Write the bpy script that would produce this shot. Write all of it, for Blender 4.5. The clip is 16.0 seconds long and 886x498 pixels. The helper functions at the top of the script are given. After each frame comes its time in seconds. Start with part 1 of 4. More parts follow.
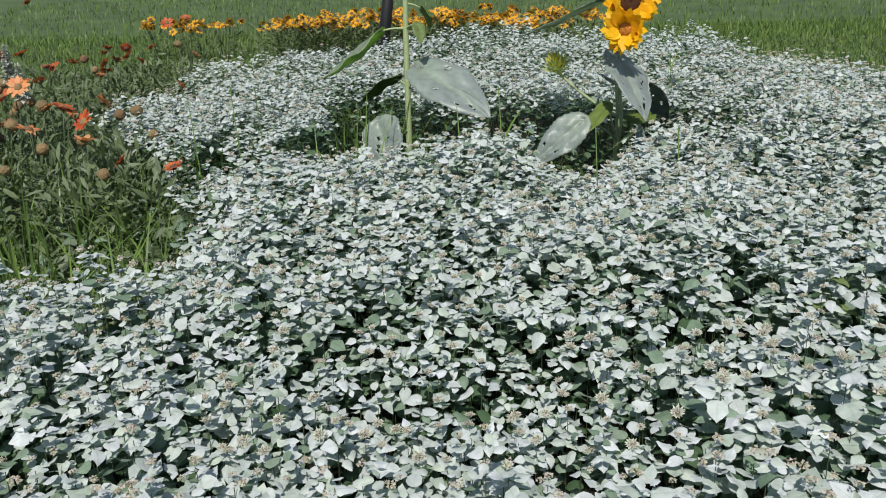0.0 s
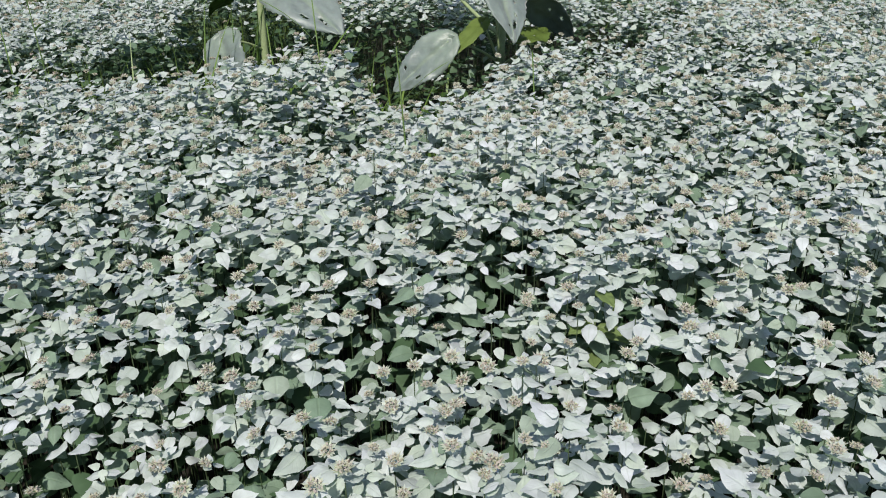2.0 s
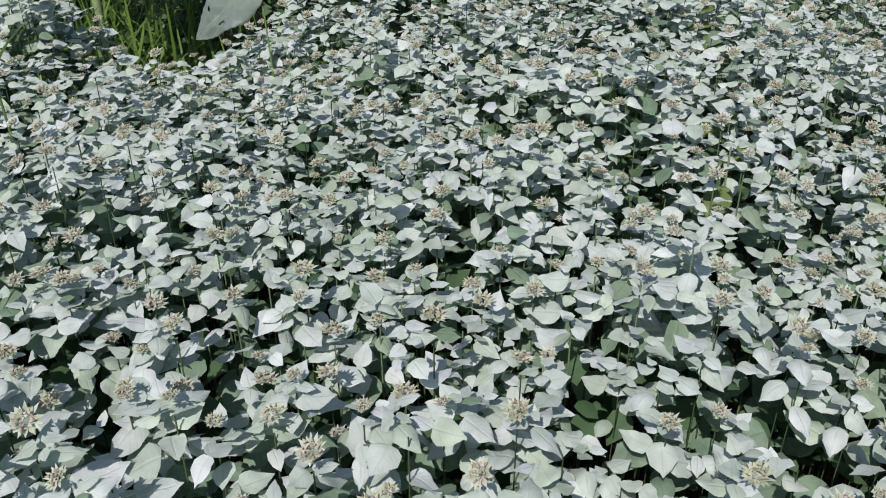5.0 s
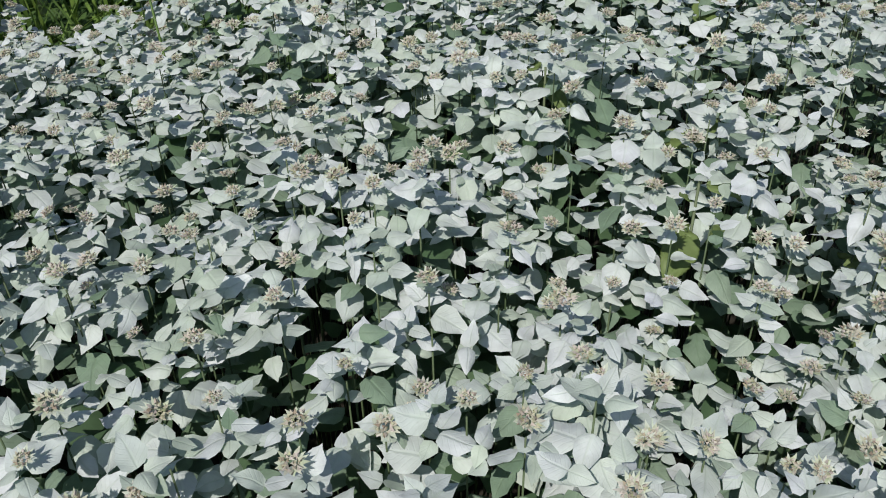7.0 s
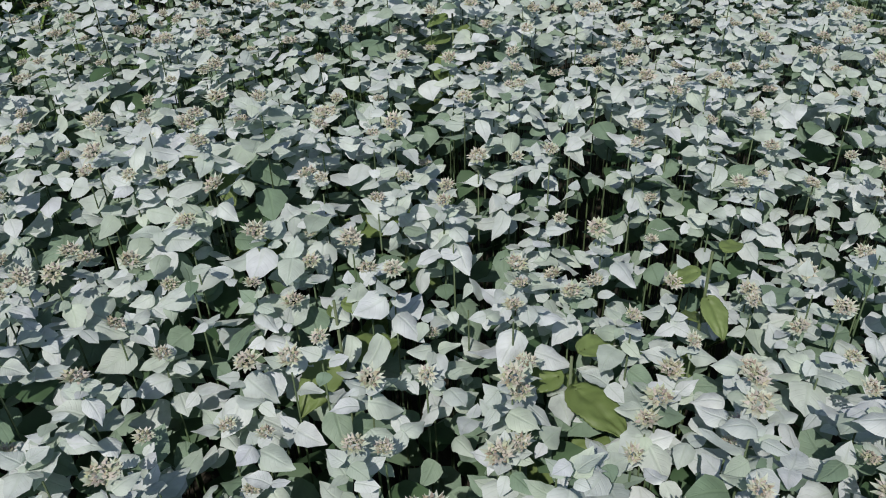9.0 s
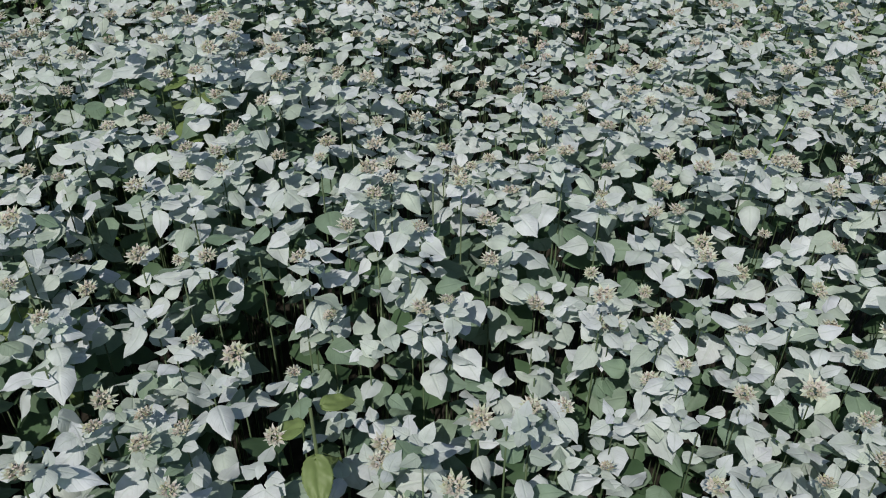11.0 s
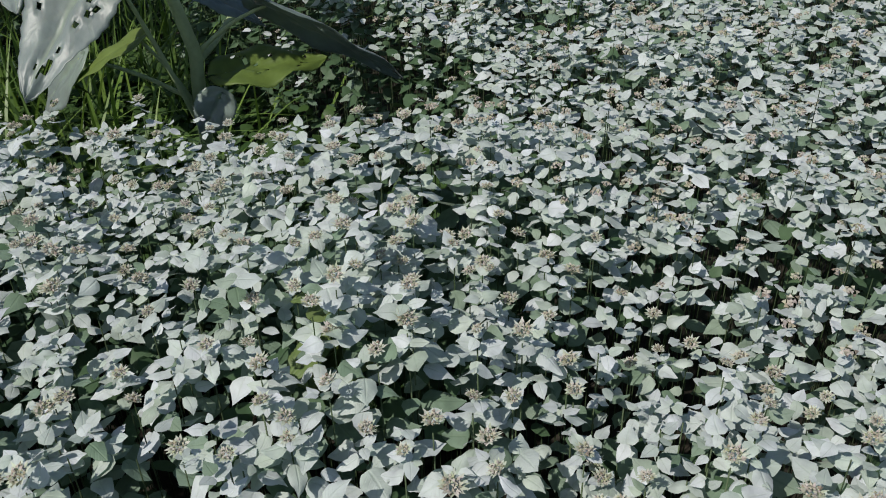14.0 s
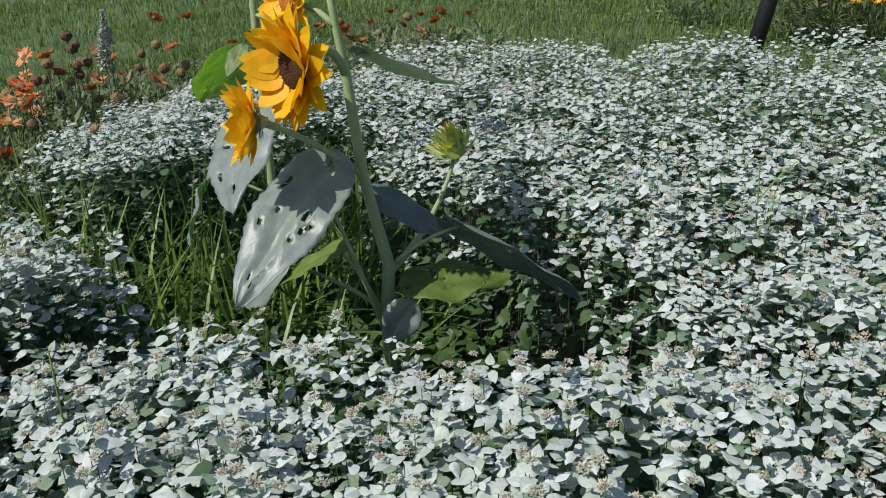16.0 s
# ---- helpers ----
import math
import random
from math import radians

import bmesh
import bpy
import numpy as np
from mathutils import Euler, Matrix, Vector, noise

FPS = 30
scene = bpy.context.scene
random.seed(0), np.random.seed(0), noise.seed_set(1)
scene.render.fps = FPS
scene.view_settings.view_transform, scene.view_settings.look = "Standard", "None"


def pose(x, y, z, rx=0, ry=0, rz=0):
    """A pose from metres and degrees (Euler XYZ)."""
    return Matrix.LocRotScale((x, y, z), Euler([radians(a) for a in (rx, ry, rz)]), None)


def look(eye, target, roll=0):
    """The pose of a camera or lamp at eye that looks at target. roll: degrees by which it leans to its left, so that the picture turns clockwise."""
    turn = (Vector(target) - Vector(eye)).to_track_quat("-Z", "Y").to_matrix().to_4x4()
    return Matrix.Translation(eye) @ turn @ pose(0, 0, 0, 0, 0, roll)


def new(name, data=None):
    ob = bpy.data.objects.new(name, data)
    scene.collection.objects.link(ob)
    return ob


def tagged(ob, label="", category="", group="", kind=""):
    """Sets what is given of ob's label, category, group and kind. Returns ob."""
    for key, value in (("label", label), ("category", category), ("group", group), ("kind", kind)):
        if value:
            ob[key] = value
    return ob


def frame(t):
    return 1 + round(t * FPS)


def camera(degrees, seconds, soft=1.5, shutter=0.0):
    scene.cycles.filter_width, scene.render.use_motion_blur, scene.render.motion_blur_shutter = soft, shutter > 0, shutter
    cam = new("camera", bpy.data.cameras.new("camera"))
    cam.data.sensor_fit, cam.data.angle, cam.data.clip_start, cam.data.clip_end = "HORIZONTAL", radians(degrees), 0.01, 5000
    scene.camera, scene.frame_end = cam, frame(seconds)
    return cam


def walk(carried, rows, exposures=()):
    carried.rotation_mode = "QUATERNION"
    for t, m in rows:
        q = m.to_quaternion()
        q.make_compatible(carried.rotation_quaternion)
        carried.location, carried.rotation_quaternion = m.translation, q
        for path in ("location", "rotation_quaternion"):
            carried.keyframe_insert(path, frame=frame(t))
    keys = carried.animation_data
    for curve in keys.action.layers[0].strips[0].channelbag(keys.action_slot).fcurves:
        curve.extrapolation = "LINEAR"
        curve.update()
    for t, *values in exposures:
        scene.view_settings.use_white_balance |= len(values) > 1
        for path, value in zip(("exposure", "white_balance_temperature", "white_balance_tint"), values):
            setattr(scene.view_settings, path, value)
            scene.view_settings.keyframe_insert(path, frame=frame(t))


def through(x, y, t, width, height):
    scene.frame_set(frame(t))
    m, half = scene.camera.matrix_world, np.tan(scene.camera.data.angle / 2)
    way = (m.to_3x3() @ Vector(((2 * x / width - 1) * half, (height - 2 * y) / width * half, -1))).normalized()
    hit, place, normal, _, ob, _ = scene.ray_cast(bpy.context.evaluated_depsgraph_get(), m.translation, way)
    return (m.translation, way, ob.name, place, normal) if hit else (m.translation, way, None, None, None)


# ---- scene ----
cam = camera(54.0, 16.0, soft=1.05)
PATH = [
    (0, (0.100, 0.045, 1.479), (0.056, 1.929, 0.808), -1.5),
    (0.5, (0.203, 0.206, 1.448), (0.137, 2.065, 0.713), -1.3),
    (1, (0.407, 0.402, 1.417), (0.339, 2.241, 0.635), -1.1),
    (1.5, (0.594, 0.531, 1.425), (0.525, 2.352, 0.600), -0.9),
    (2, (0.717, 0.631, 1.409), (0.637, 2.431, 0.540), -1.0),
    (2.5, (0.845, 0.828, 1.370), (0.768, 2.607, 0.460), -1.0),
    (3, (1.000, 1.010, 1.355), (0.920, 2.768, 0.406), -0.8),
    (3.5, (1.078, 1.092, 1.367), (1.001, 2.839, 0.397), -0.6),
    (4, (1.218, 1.207, 1.364), (1.068, 2.938, 0.373), 0.3),
    (4.5, (1.427, 1.350, 1.334), (1.163, 3.059, 0.329), 0.1),
    (4.7, (1.492, 1.402, 1.320), (1.194, 3.102, 0.309), -0.0),
    (6.8, (1.651, 1.831, 1.289), (1.267, 3.400, 0.109), -0.4),
    (7, (1.655, 1.859, 1.293), (1.277, 3.423, 0.105), -0.7),
    (7.5, (1.678, 1.906, 1.311), (1.332, 3.474, 0.118), -1.1),
    (8, (1.723, 1.965, 1.314), (1.403, 3.538, 0.121), -1.2),
    (8.5, (1.818, 2.028, 1.313), (1.514, 3.605, 0.121), -1.5),
    (9, (1.965, 2.109, 1.313), (1.664, 3.684, 0.119), -1.4),
    (9.5, (2.136, 2.159, 1.327), (1.833, 3.738, 0.138), -1.3),
    (10, (2.243, 2.201, 1.330), (1.909, 3.772, 0.139), -0.5),
    (10.2, (2.280, 2.236, 1.335), (1.939, 3.803, 0.141), 0.3),
    (12.3, (2.344, 2.562, 1.345), (1.893, 4.099, 0.147), -0.6),
    (12.5, (2.348, 2.598, 1.345), (1.824, 4.113, 0.149), -0.8),
    (13, (2.367, 2.691, 1.353), (1.699, 4.151, 0.161), -0.6),
    (13.5, (2.382, 2.755, 1.379), (1.541, 4.140, 0.206), -1.0),
    (14, (2.385, 2.775, 1.434), (1.333, 4.065, 0.326), -1.4),
    (14.5, (2.351, 2.781, 1.481), (1.110, 3.982, 0.474), -1.2),
    (15, (2.337, 2.794, 1.517), (0.993, 3.963, 0.607), -1.5),
    (15.5, (2.335, 2.781, 1.547), (0.940, 3.955, 0.726), -1.8),
    (16, (2.310, 2.765, 1.552), (0.897, 3.954, 0.784), -1.8),
]
walk(cam, [(t, look(eye, target, roll)) for t, eye, target, roll in PATH],
     [(0, 0.10), (2.5, 0.07), (4.5, -0.03), (7, -0.06), (8, -0.1), (9, -0.18), (10, -0.26), (12.5, -0.19), (14, -0.18), (15, 0.0), (16, 0.10)])

# ---- light ----
SUN_AZ, SUN_EL = radians(188), radians(50)
world = bpy.data.worlds.new("sky")
scene.world = world
world.use_nodes = True
wn = world.node_tree.nodes
sky = wn.new("ShaderNodeTexSky")
sky.sky_type, sky.sun_disc = "NISHITA", False
sky.sun_elevation, sky.sun_rotation = SUN_EL, SUN_AZ
world.node_tree.links.new(sky.outputs[0], wn["Background"].inputs[0])
wn["Background"].inputs[1].default_value = 0.085
sun = new("sun", bpy.data.lights.new("sun", "SUN"))
sun.data.energy, sun.data.angle, sun.data.color = 4.2, radians(0.53), (1.0, 0.95, 0.87)
sun_way = Vector((math.sin(SUN_AZ) * math.cos(SUN_EL), math.cos(SUN_AZ) * math.cos(SUN_EL), math.sin(SUN_EL)))
sun.rotation_euler = (-sun_way).to_track_quat("-Z", "Y").to_euler()


# ---- materials ----
def leafy(name, colours, rough=0.55, through=0.25, spot=0.12, grain=60.0, bump=0.15, spec=0.35, glow=(0.95, 1.0, 0.7), down=0.0, vein=None):
    """A leaf-like surface: colours spread over the pieces at random, fine mottling, some light shining through."""
    m = bpy.data.materials.new(name)
    m.use_nodes = True
    nt = m.node_tree
    n, l = nt.nodes, nt.links
    p = n["Principled BSDF"]
    geo = n.new("ShaderNodeNewGeometry")
    info = n.new("ShaderNodeObjectInfo")
    add = n.new("ShaderNodeMath")
    add.operation = "ADD"
    l.new(geo.outputs["Random Per Island"], add.inputs[0])
    l.new(info.outputs["Random"], add.inputs[1])
    frac = n.new("ShaderNodeMath")
    frac.operation = "FRACT"
    l.new(add.outputs[0], frac.inputs[0])
    ramp = n.new("ShaderNodeValToRGB")
    while len(ramp.color_ramp.elements) < len(colours):
        ramp.color_ramp.elements.new(0.5)
    for i, c in enumerate(colours):
        e = ramp.color_ramp.elements[i]
        e.position, e.color = i / max(1, len(colours) - 1), (*c, 1)
    l.new(frac.outputs[0], ramp.inputs[0])
    tex = n.new("ShaderNodeNewGeometry")
    noi = n.new("ShaderNodeTexNoise")
    noi.inputs["Scale"].default_value, noi.inputs["Detail"].default_value = grain, 4
    l.new(tex.outputs["Position"], noi.inputs["Vector"])
    hsv = n.new("ShaderNodeHueSaturation")
    mul = n.new("ShaderNodeMapRange")
    mul.inputs["To Min"].default_value, mul.inputs["To Max"].default_value = 1 - spot * 2, 1 + spot * 2
    l.new(noi.outputs["Fac"], mul.inputs["Value"])
    l.new(mul.outputs[0], hsv.inputs["Value"])
    l.new(ramp.outputs[0], hsv.inputs["Color"])
    l.new(hsv.outputs[0], p.inputs["Base Color"])
    p.inputs["Roughness"].default_value = rough
    p.inputs["Specular IOR Level"].default_value = spec
    p.inputs["Sheen Weight"].default_value = down
    p.inputs["Sheen Roughness"].default_value = 0.4
    b = n.new("ShaderNodeBump")
    b.inputs["Strength"].default_value, b.inputs["Distance"].default_value = bump, 0.004
    l.new(noi.outputs["Fac"], b.inputs["Height"])
    l.new(b.outputs[0], p.inputs["Normal"])
    if vein:
        # green at the leaf's foot and along its ribs
        at = n.new("ShaderNodeAttribute")
        at.attribute_name = "leaf"
        xyz = n.new("ShaderNodeSeparateXYZ")
        l.new(at.outputs["Vector"], xyz.inputs[0])
        foot = n.new("ShaderNodeMapRange")
        foot.inputs["From Min"].default_value, foot.inputs["From Max"].default_value = 0.5, 0.0
        l.new(xyz.outputs[0], foot.inputs["Value"])
        rib = n.new("ShaderNodeMapRange")
        rib.inputs["From Min"].default_value, rib.inputs["From Max"].default_value = 0.14, 0.02
        l.new(xyz.outputs[1], rib.inputs["Value"])
        slant = n.new("ShaderNodeMath")
        slant.operation, slant.inputs[1].default_value = "MULTIPLY_ADD", -0.30
        l.new(xyz.outputs[1], slant.inputs[0])
        l.new(xyz.outputs[0], slant.inputs[2])
        wave = n.new("ShaderNodeMath")
        wave.operation, wave.inputs[1].default_value = "MULTIPLY", 44.0
        l.new(slant.outputs[0], wave.inputs[0])
        sine = n.new("ShaderNodeMath")
        sine.operation = "SINE"
        l.new(wave.outputs[0], sine.inputs[0])
        side = n.new("ShaderNodeMapRange")
        side.inputs["From Min"].default_value, side.inputs["To Max"].default_value = 0.6, 0.2
        l.new(sine.outputs[0], side.inputs["Value"])
        most = n.new("ShaderNodeMath")
        most.operation = "MAXIMUM"
        l.new(rib.outputs[0], most.inputs[0])
        l.new(side.outputs[0], most.inputs[1])
        sum_ = n.new("ShaderNodeMath")
        sum_.operation, sum_.use_clamp = "MULTIPLY_ADD", True
        sum_.inputs[1].default_value = 0.8
        l.new(foot.outputs[0], sum_.inputs[0])
        l.new(most.outputs[0], sum_.inputs[2])
        amount = n.new("ShaderNodeMath")
        amount.operation, amount.inputs[1].default_value = "MULTIPLY", vein[3]
        l.new(sum_.outputs[0], amount.inputs[0])
        tint = n.new("ShaderNodeMix")
        tint.data_type = "RGBA"
        tint.inputs[7].default_value = (*vein[:3], 1)
        l.new(amount.outputs[0], tint.inputs[0])
        l.new(ramp.outputs[0], tint.inputs[6])
        l.new(tint.outputs[2], hsv.inputs["Color"])
        relief = n.new("ShaderNodeMath")
        relief.operation, relief.inputs[1].default_value = "MULTIPLY_ADD", -0.6
        l.new(most.outputs[0], relief.inputs[0])
        l.new(noi.outputs["Fac"], relief.inputs[2])
        l.new(relief.outputs[0], b.inputs["Height"])
    if through:
        tr = n.new("ShaderNodeBsdfTranslucent")
        sap = n.new("ShaderNodeMix")
        sap.data_type, sap.blend_type = "RGBA", "MULTIPLY"
        sap.inputs[0].default_value = 1.0
        sap.inputs[7].default_value = (*glow, 1)
        l.new(hsv.outputs[0], sap.inputs[6])
        l.new(sap.outputs[2], tr.inputs["Color"])
        mix = n.new("ShaderNodeMixShader")
        mix.inputs[0].default_value = through
        l.new(p.outputs[0], mix.inputs[1])
        l.new(tr.outputs[0], mix.inputs[2])
        l.new(mix.outputs[0], n["Material Output"].inputs["Surface"])
    return m


SILVER = leafy("silver_leaf", [(0.42, 0.475, 0.465), (0.585, 0.62, 0.65), (0.45, 0.52, 0.475), (0.645, 0.68, 0.72), (0.33, 0.40, 0.33), (0.545, 0.58, 0.61), (0.47, 0.54, 0.465), (0.605, 0.63, 0.69)], 0.6, 0.22, 0.16, 55, 0.30, 0.35, (0.72, 0.95, 0.62), 0.2, (0.36, 0.45, 0.34, 0.22))
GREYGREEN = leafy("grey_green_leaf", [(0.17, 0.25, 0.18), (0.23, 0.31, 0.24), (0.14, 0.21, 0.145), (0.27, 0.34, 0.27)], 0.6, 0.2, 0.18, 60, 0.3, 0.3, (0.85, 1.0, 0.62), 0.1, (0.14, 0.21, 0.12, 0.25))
GREEN = leafy("green_leaf", [(0.038, 0.082, 0.022), (0.075, 0.135, 0.04), (0.05, 0.10, 0.027)], 0.5, 0.3, 0.15, 50)
LIME = leafy("lime_leaf", [(0.15, 0.22, 0.07), (0.20, 0.27, 0.10), (0.17, 0.235, 0.08)], 0.5, 0.35, 0.15, 50)
SUN_LIME = leafy("pale_sunflower_leaf", [(0.15, 0.22, 0.05), (0.19, 0.26, 0.065)], 0.5, 0.38, 0.12, 40, 0.3)
BUD_GREEN = leafy("bud_bract", [(0.46, 0.55, 0.20), (0.54, 0.60, 0.26)], 0.5, 0.35, 0.12, 60)
BUD_TIP = leafy("bud_tip", [(0.62, 0.60, 0.08), (0.55, 0.58, 0.12), (0.72, 0.56, 0.05)], 0.55, 0.35, 0.1, 80)
# lower leaves: greener than the tips, and darkened with the shade below painted in
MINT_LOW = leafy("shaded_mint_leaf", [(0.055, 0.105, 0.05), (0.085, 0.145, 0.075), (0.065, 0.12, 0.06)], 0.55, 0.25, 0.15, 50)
MINT_STEM = leafy("mint_stem", [(0.05, 0.085, 0.035), (0.085, 0.12, 0.06), (0.06, 0.09, 0.04)], 0.6, 0.0, 0.1, 60)
BUTTON = leafy("button_flower", [(0.42, 0.41, 0.29), (0.50, 0.47, 0.41), (0.47, 0.40, 0.38), (0.37, 0.40, 0.24), (0.54, 0.50, 0.47), (0.28, 0.22, 0.17), (0.45, 0.44, 0.31), (0.50, 0.44, 0.42)], 0.7, 0.15, 0.25, 250)
RUFF = leafy("button_bract", [(0.50, 0.55, 0.46), (0.58, 0.62, 0.55), (0.44, 0.50, 0.36), (0.60, 0.58, 0.54)], 0.65, 0.25, 0.2, 150)
SUN_LEAF = leafy("sunflower_leaf", [(0.225, 0.27, 0.27), (0.26, 0.305, 0.305), (0.24, 0.29, 0.285)], 0.42, 0.30, 0.16, 34, 0.35, 0.6, (1.3, 1.8, 0.3), 0.6, (0.30, 0.37, 0.27, 0.5))
# sunflower leaf with shade put into its colour, for leaves turned from the sun
SUN_SHADED = leafy("shaded_sunflower_leaf", [(0.095, 0.145, 0.145), (0.12, 0.165, 0.16)], 0.55, 0.12, 0.16, 34, 0.35, 0.45, (0.9, 1.3, 0.4), 0.15, (0.15, 0.19, 0.14, 0.4))
SUN_THIN = leafy("thin_sunflower_leaf", [(0.32, 0.37, 0.31), (0.36, 0.41, 0.35)], 0.6, 0.6, 0.14, 34, 0.3, 0.4, (1.2, 1.6, 0.2), 0.3, (0.30, 0.37, 0.27, 0.4))
SUN_STEM = leafy("sunflower_stem", [(0.27, 0.34, 0.17), (0.31, 0.38, 0.20)], 0.6, 0.0, 0.12, 90)
PETAL = leafy("petal", [(0.86, 0.50, 0.01), (0.90, 0.58, 0.02), (0.84, 0.43, 0.01)], 0.5, 0.35, 0.10, 70)
DISC = leafy("sunflower_disc", [(0.06, 0.02, 0.01), (0.10, 0.04, 0.015), (0.045, 0.02, 0.01)], 0.8, 0.0, 0.5, 260, 0.9)
DISC_YOUNG = leafy("young_disc", [(0.42, 0.15, 0.02), (0.50, 0.20, 0.03)], 0.8, 0.0, 0.4, 260, 0.9)
RED = leafy("red_ray", [(0.54, 0.09, 0.03), (0.60, 0.18, 0.06), (0.48, 0.07, 0.03)], 0.55, 0.3, 0.15, 90)
PEACH = leafy("orange_ray", [(0.68, 0.25, 0.07), (0.72, 0.36, 0.17), (0.64, 0.20, 0.06)], 0.55, 0.3, 0.15, 90)
SEED = leafy("seed_ball", [(0.17, 0.10, 0.05), (0.24, 0.17, 0.08), (0.12, 0.06, 0.04), (0.20, 0.16, 0.07)], 0.85, 0.0, 0.5, 300, 1.0)
YELLOW = leafy("yellow_ray", [(0.75, 0.36, 0.02), (0.80, 0.45, 0.03)], 0.55, 0.3, 0.1, 90)
HERB = leafy("herb_leaf", [(0.085, 0.125, 0.05), (0.14, 0.185, 0.085), (0.19, 0.235, 0.15)], 0.55, 0.3, 0.15, 60)
LAWN = leafy("lawn_blade", [(0.08, 0.15, 0.032), (0.125, 0.21, 0.045), (0.185, 0.26, 0.07), (0.095, 0.165, 0.04)], 0.5, 0.3, 0.1, 30)
REED = leafy("tall_grass_blade", [(0.11, 0.20, 0.04), (0.20, 0.31, 0.07), (0.08, 0.145, 0.04), (0.14, 0.24, 0.05)], 0.4, 0.3, 0.1, 30)
SPIKE = leafy("woolly_spike", [(0.46, 0.47, 0.44), (0.38, 0.41, 0.36)], 0.9, 0.1, 0.3, 200)


def plain(name, colour, rough, grain, spread, metallic=0.0, scale2=1.5, relief=0.6):
    m = bpy.data.materials.new(name)
    m.use_nodes = True
    n, l = m.node_tree.nodes, m.node_tree.links
    p = n["Principled BSDF"]
    geo = n.new("ShaderNodeNewGeometry")
    a, b = n.new("ShaderNodeTexNoise"), n.new("ShaderNodeTexNoise")
    a.inputs["Scale"].default_value, a.inputs["Detail"].default_value = grain, 8
    b.inputs["Scale"].default_value, b.inputs["Detail"].default_value = scale2, 3
    l.new(geo.outputs["Position"], a.inputs["Vector"])
    l.new(geo.outputs["Position"], b.inputs["Vector"])
    add = n.new("ShaderNodeMath")
    add.operation = "ADD"
    l.new(a.outputs["Fac"], add.inputs[0])
    l.new(b.outputs["Fac"], add.inputs[1])
    rng = n.new("ShaderNodeMapRange")
    rng.inputs["From Min"].default_value, rng.inputs["From Max"].default_value = 0.6, 1.4
    rng.inputs["To Min"].default_value, rng.inputs["To Max"].default_value = 1 - spread, 1 + spread
    l.new(add.outputs[0], rng.inputs["Value"])
    hsv = n.new("ShaderNodeHueSaturation")
    hsv.inputs["Color"].default_value = (*colour, 1)
    l.new(rng.outputs[0], hsv.inputs["Value"])
    l.new(hsv.outputs[0], p.inputs["Base Color"])
    bump = n.new("ShaderNodeBump")
    bump.inputs["Strength"].default_value, bump.inputs["Distance"].default_value = relief, 0.01
    l.new(a.outputs["Fac"], bump.inputs["Height"])
    l.new(bump.outputs[0], p.inputs["Normal"])
    p.inputs["Roughness"].default_value, p.inputs["Metallic"].default_value = rough, metallic
    return m


TURF = plain("turf", (0.06, 0.10, 0.032), 0.95, 35, 0.5)
SOIL = plain("soil", (0.024, 0.020, 0.013), 0.95, 40, 0.4)
BLACK = plain("black_coated_metal", (0.012, 0.012, 0.014), 0.45, 60, 0.3, relief=0.03)

rng = np.random.default_rng(7)


# ---- the lie of the land ----
def ground_z(x, y):
    """The lawn: level round the bed, rising gently to the back."""
    y = np.asarray(y, float)
    back = np.clip(y - 5.5, 0, None)
    return 0.015 * back + 0.012 * np.sin(np.asarray(x, float) * 1.3) * np.sin(y * 0.9)


EDGE = [(-1.9, 2.1), (-0.95, 2.2), (-0.67, 2.27), (-0.69, 2.5), (-0.73, 2.8), (-0.94, 3.18), (-1.14, 3.62), (-1.52, 4.15), (-1.86, 4.68), (-1.75, 4.98),
        (-1.42, 4.92), (-1.45, 5.30), (-1.74, 5.65), (-1.66, 6.15), (-1.28, 6.38), (-1.0, 6.75), (-0.58, 6.50), (-0.70, 7.20), (-0.2, 7.35), (0.18, 7.95), (0.5, 8.3),
        (0.95, 7.6), (1.4, 7.45), (1.84, 7.5), (2.07, 7.0), (2.2, 6.2), (2.42, 5.75), (2.62, 5.3), (2.95, 4.9), (3.6, 4.5), (4.2, 3.5), (4.0, 1.2), (3.0, 0.6), (0.5, 0.5), (-1.6, 0.8)]
# the sunken clearing where the sunflowers stand
GAP = [(-1.0, 3.24), (-0.6, 3.35), (-0.4, 3.43), (-0.25, 3.42), (-0.13, 3.37), (0.0, 3.37), (0.08, 3.45), (0.2, 3.50), (0.31, 3.43), (0.40, 3.40), (0.48, 3.31), (0.56, 3.27), (0.65, 3.35), (0.75, 3.48), (0.85, 3.56), (0.98, 3.62), (1.16, 3.66), (1.38, 3.76),
       (1.52, 3.90), (1.48, 4.10), (1.28, 4.27), (1.03, 4.37), (0.75, 4.42), (0.5, 4.42), (0.2, 4.40), (-0.1, 4.48), (-0.4, 4.72), (-0.6, 4.70), (-0.57, 4.38), (-0.50, 4.10), (-0.56, 3.84), (-0.56, 3.66), (-0.78, 3.64), (-1.0, 3.62)]


def inside_distance(x, y, line):
    """Metres inside a closed outline (negative outside)."""
    x, y = np.asarray(x, float), np.asarray(y, float)
    best, inside = np.full(x.shape, 99.0), np.zeros(x.shape, bool)
    for (ax, ay), (bx, by) in zip(line, line[1:] + line[:1]):
        dx, dy = bx - ax, by - ay
        s = np.clip(((x - ax) * dx + (y - ay) * dy) / (dx * dx + dy * dy), 0, 1)
        best = np.minimum(best, np.hypot(x - ax - s * dx, y - ay - s * dy))
        cross = (ay > y) != (by > y)
        inside ^= cross & (x < dx * (y - ay) / (dy if dy else 1e-9) + ax)
    return np.where(inside, best, -best)


def edge_distance(x, y):
    return inside_distance(x, y, EDGE)


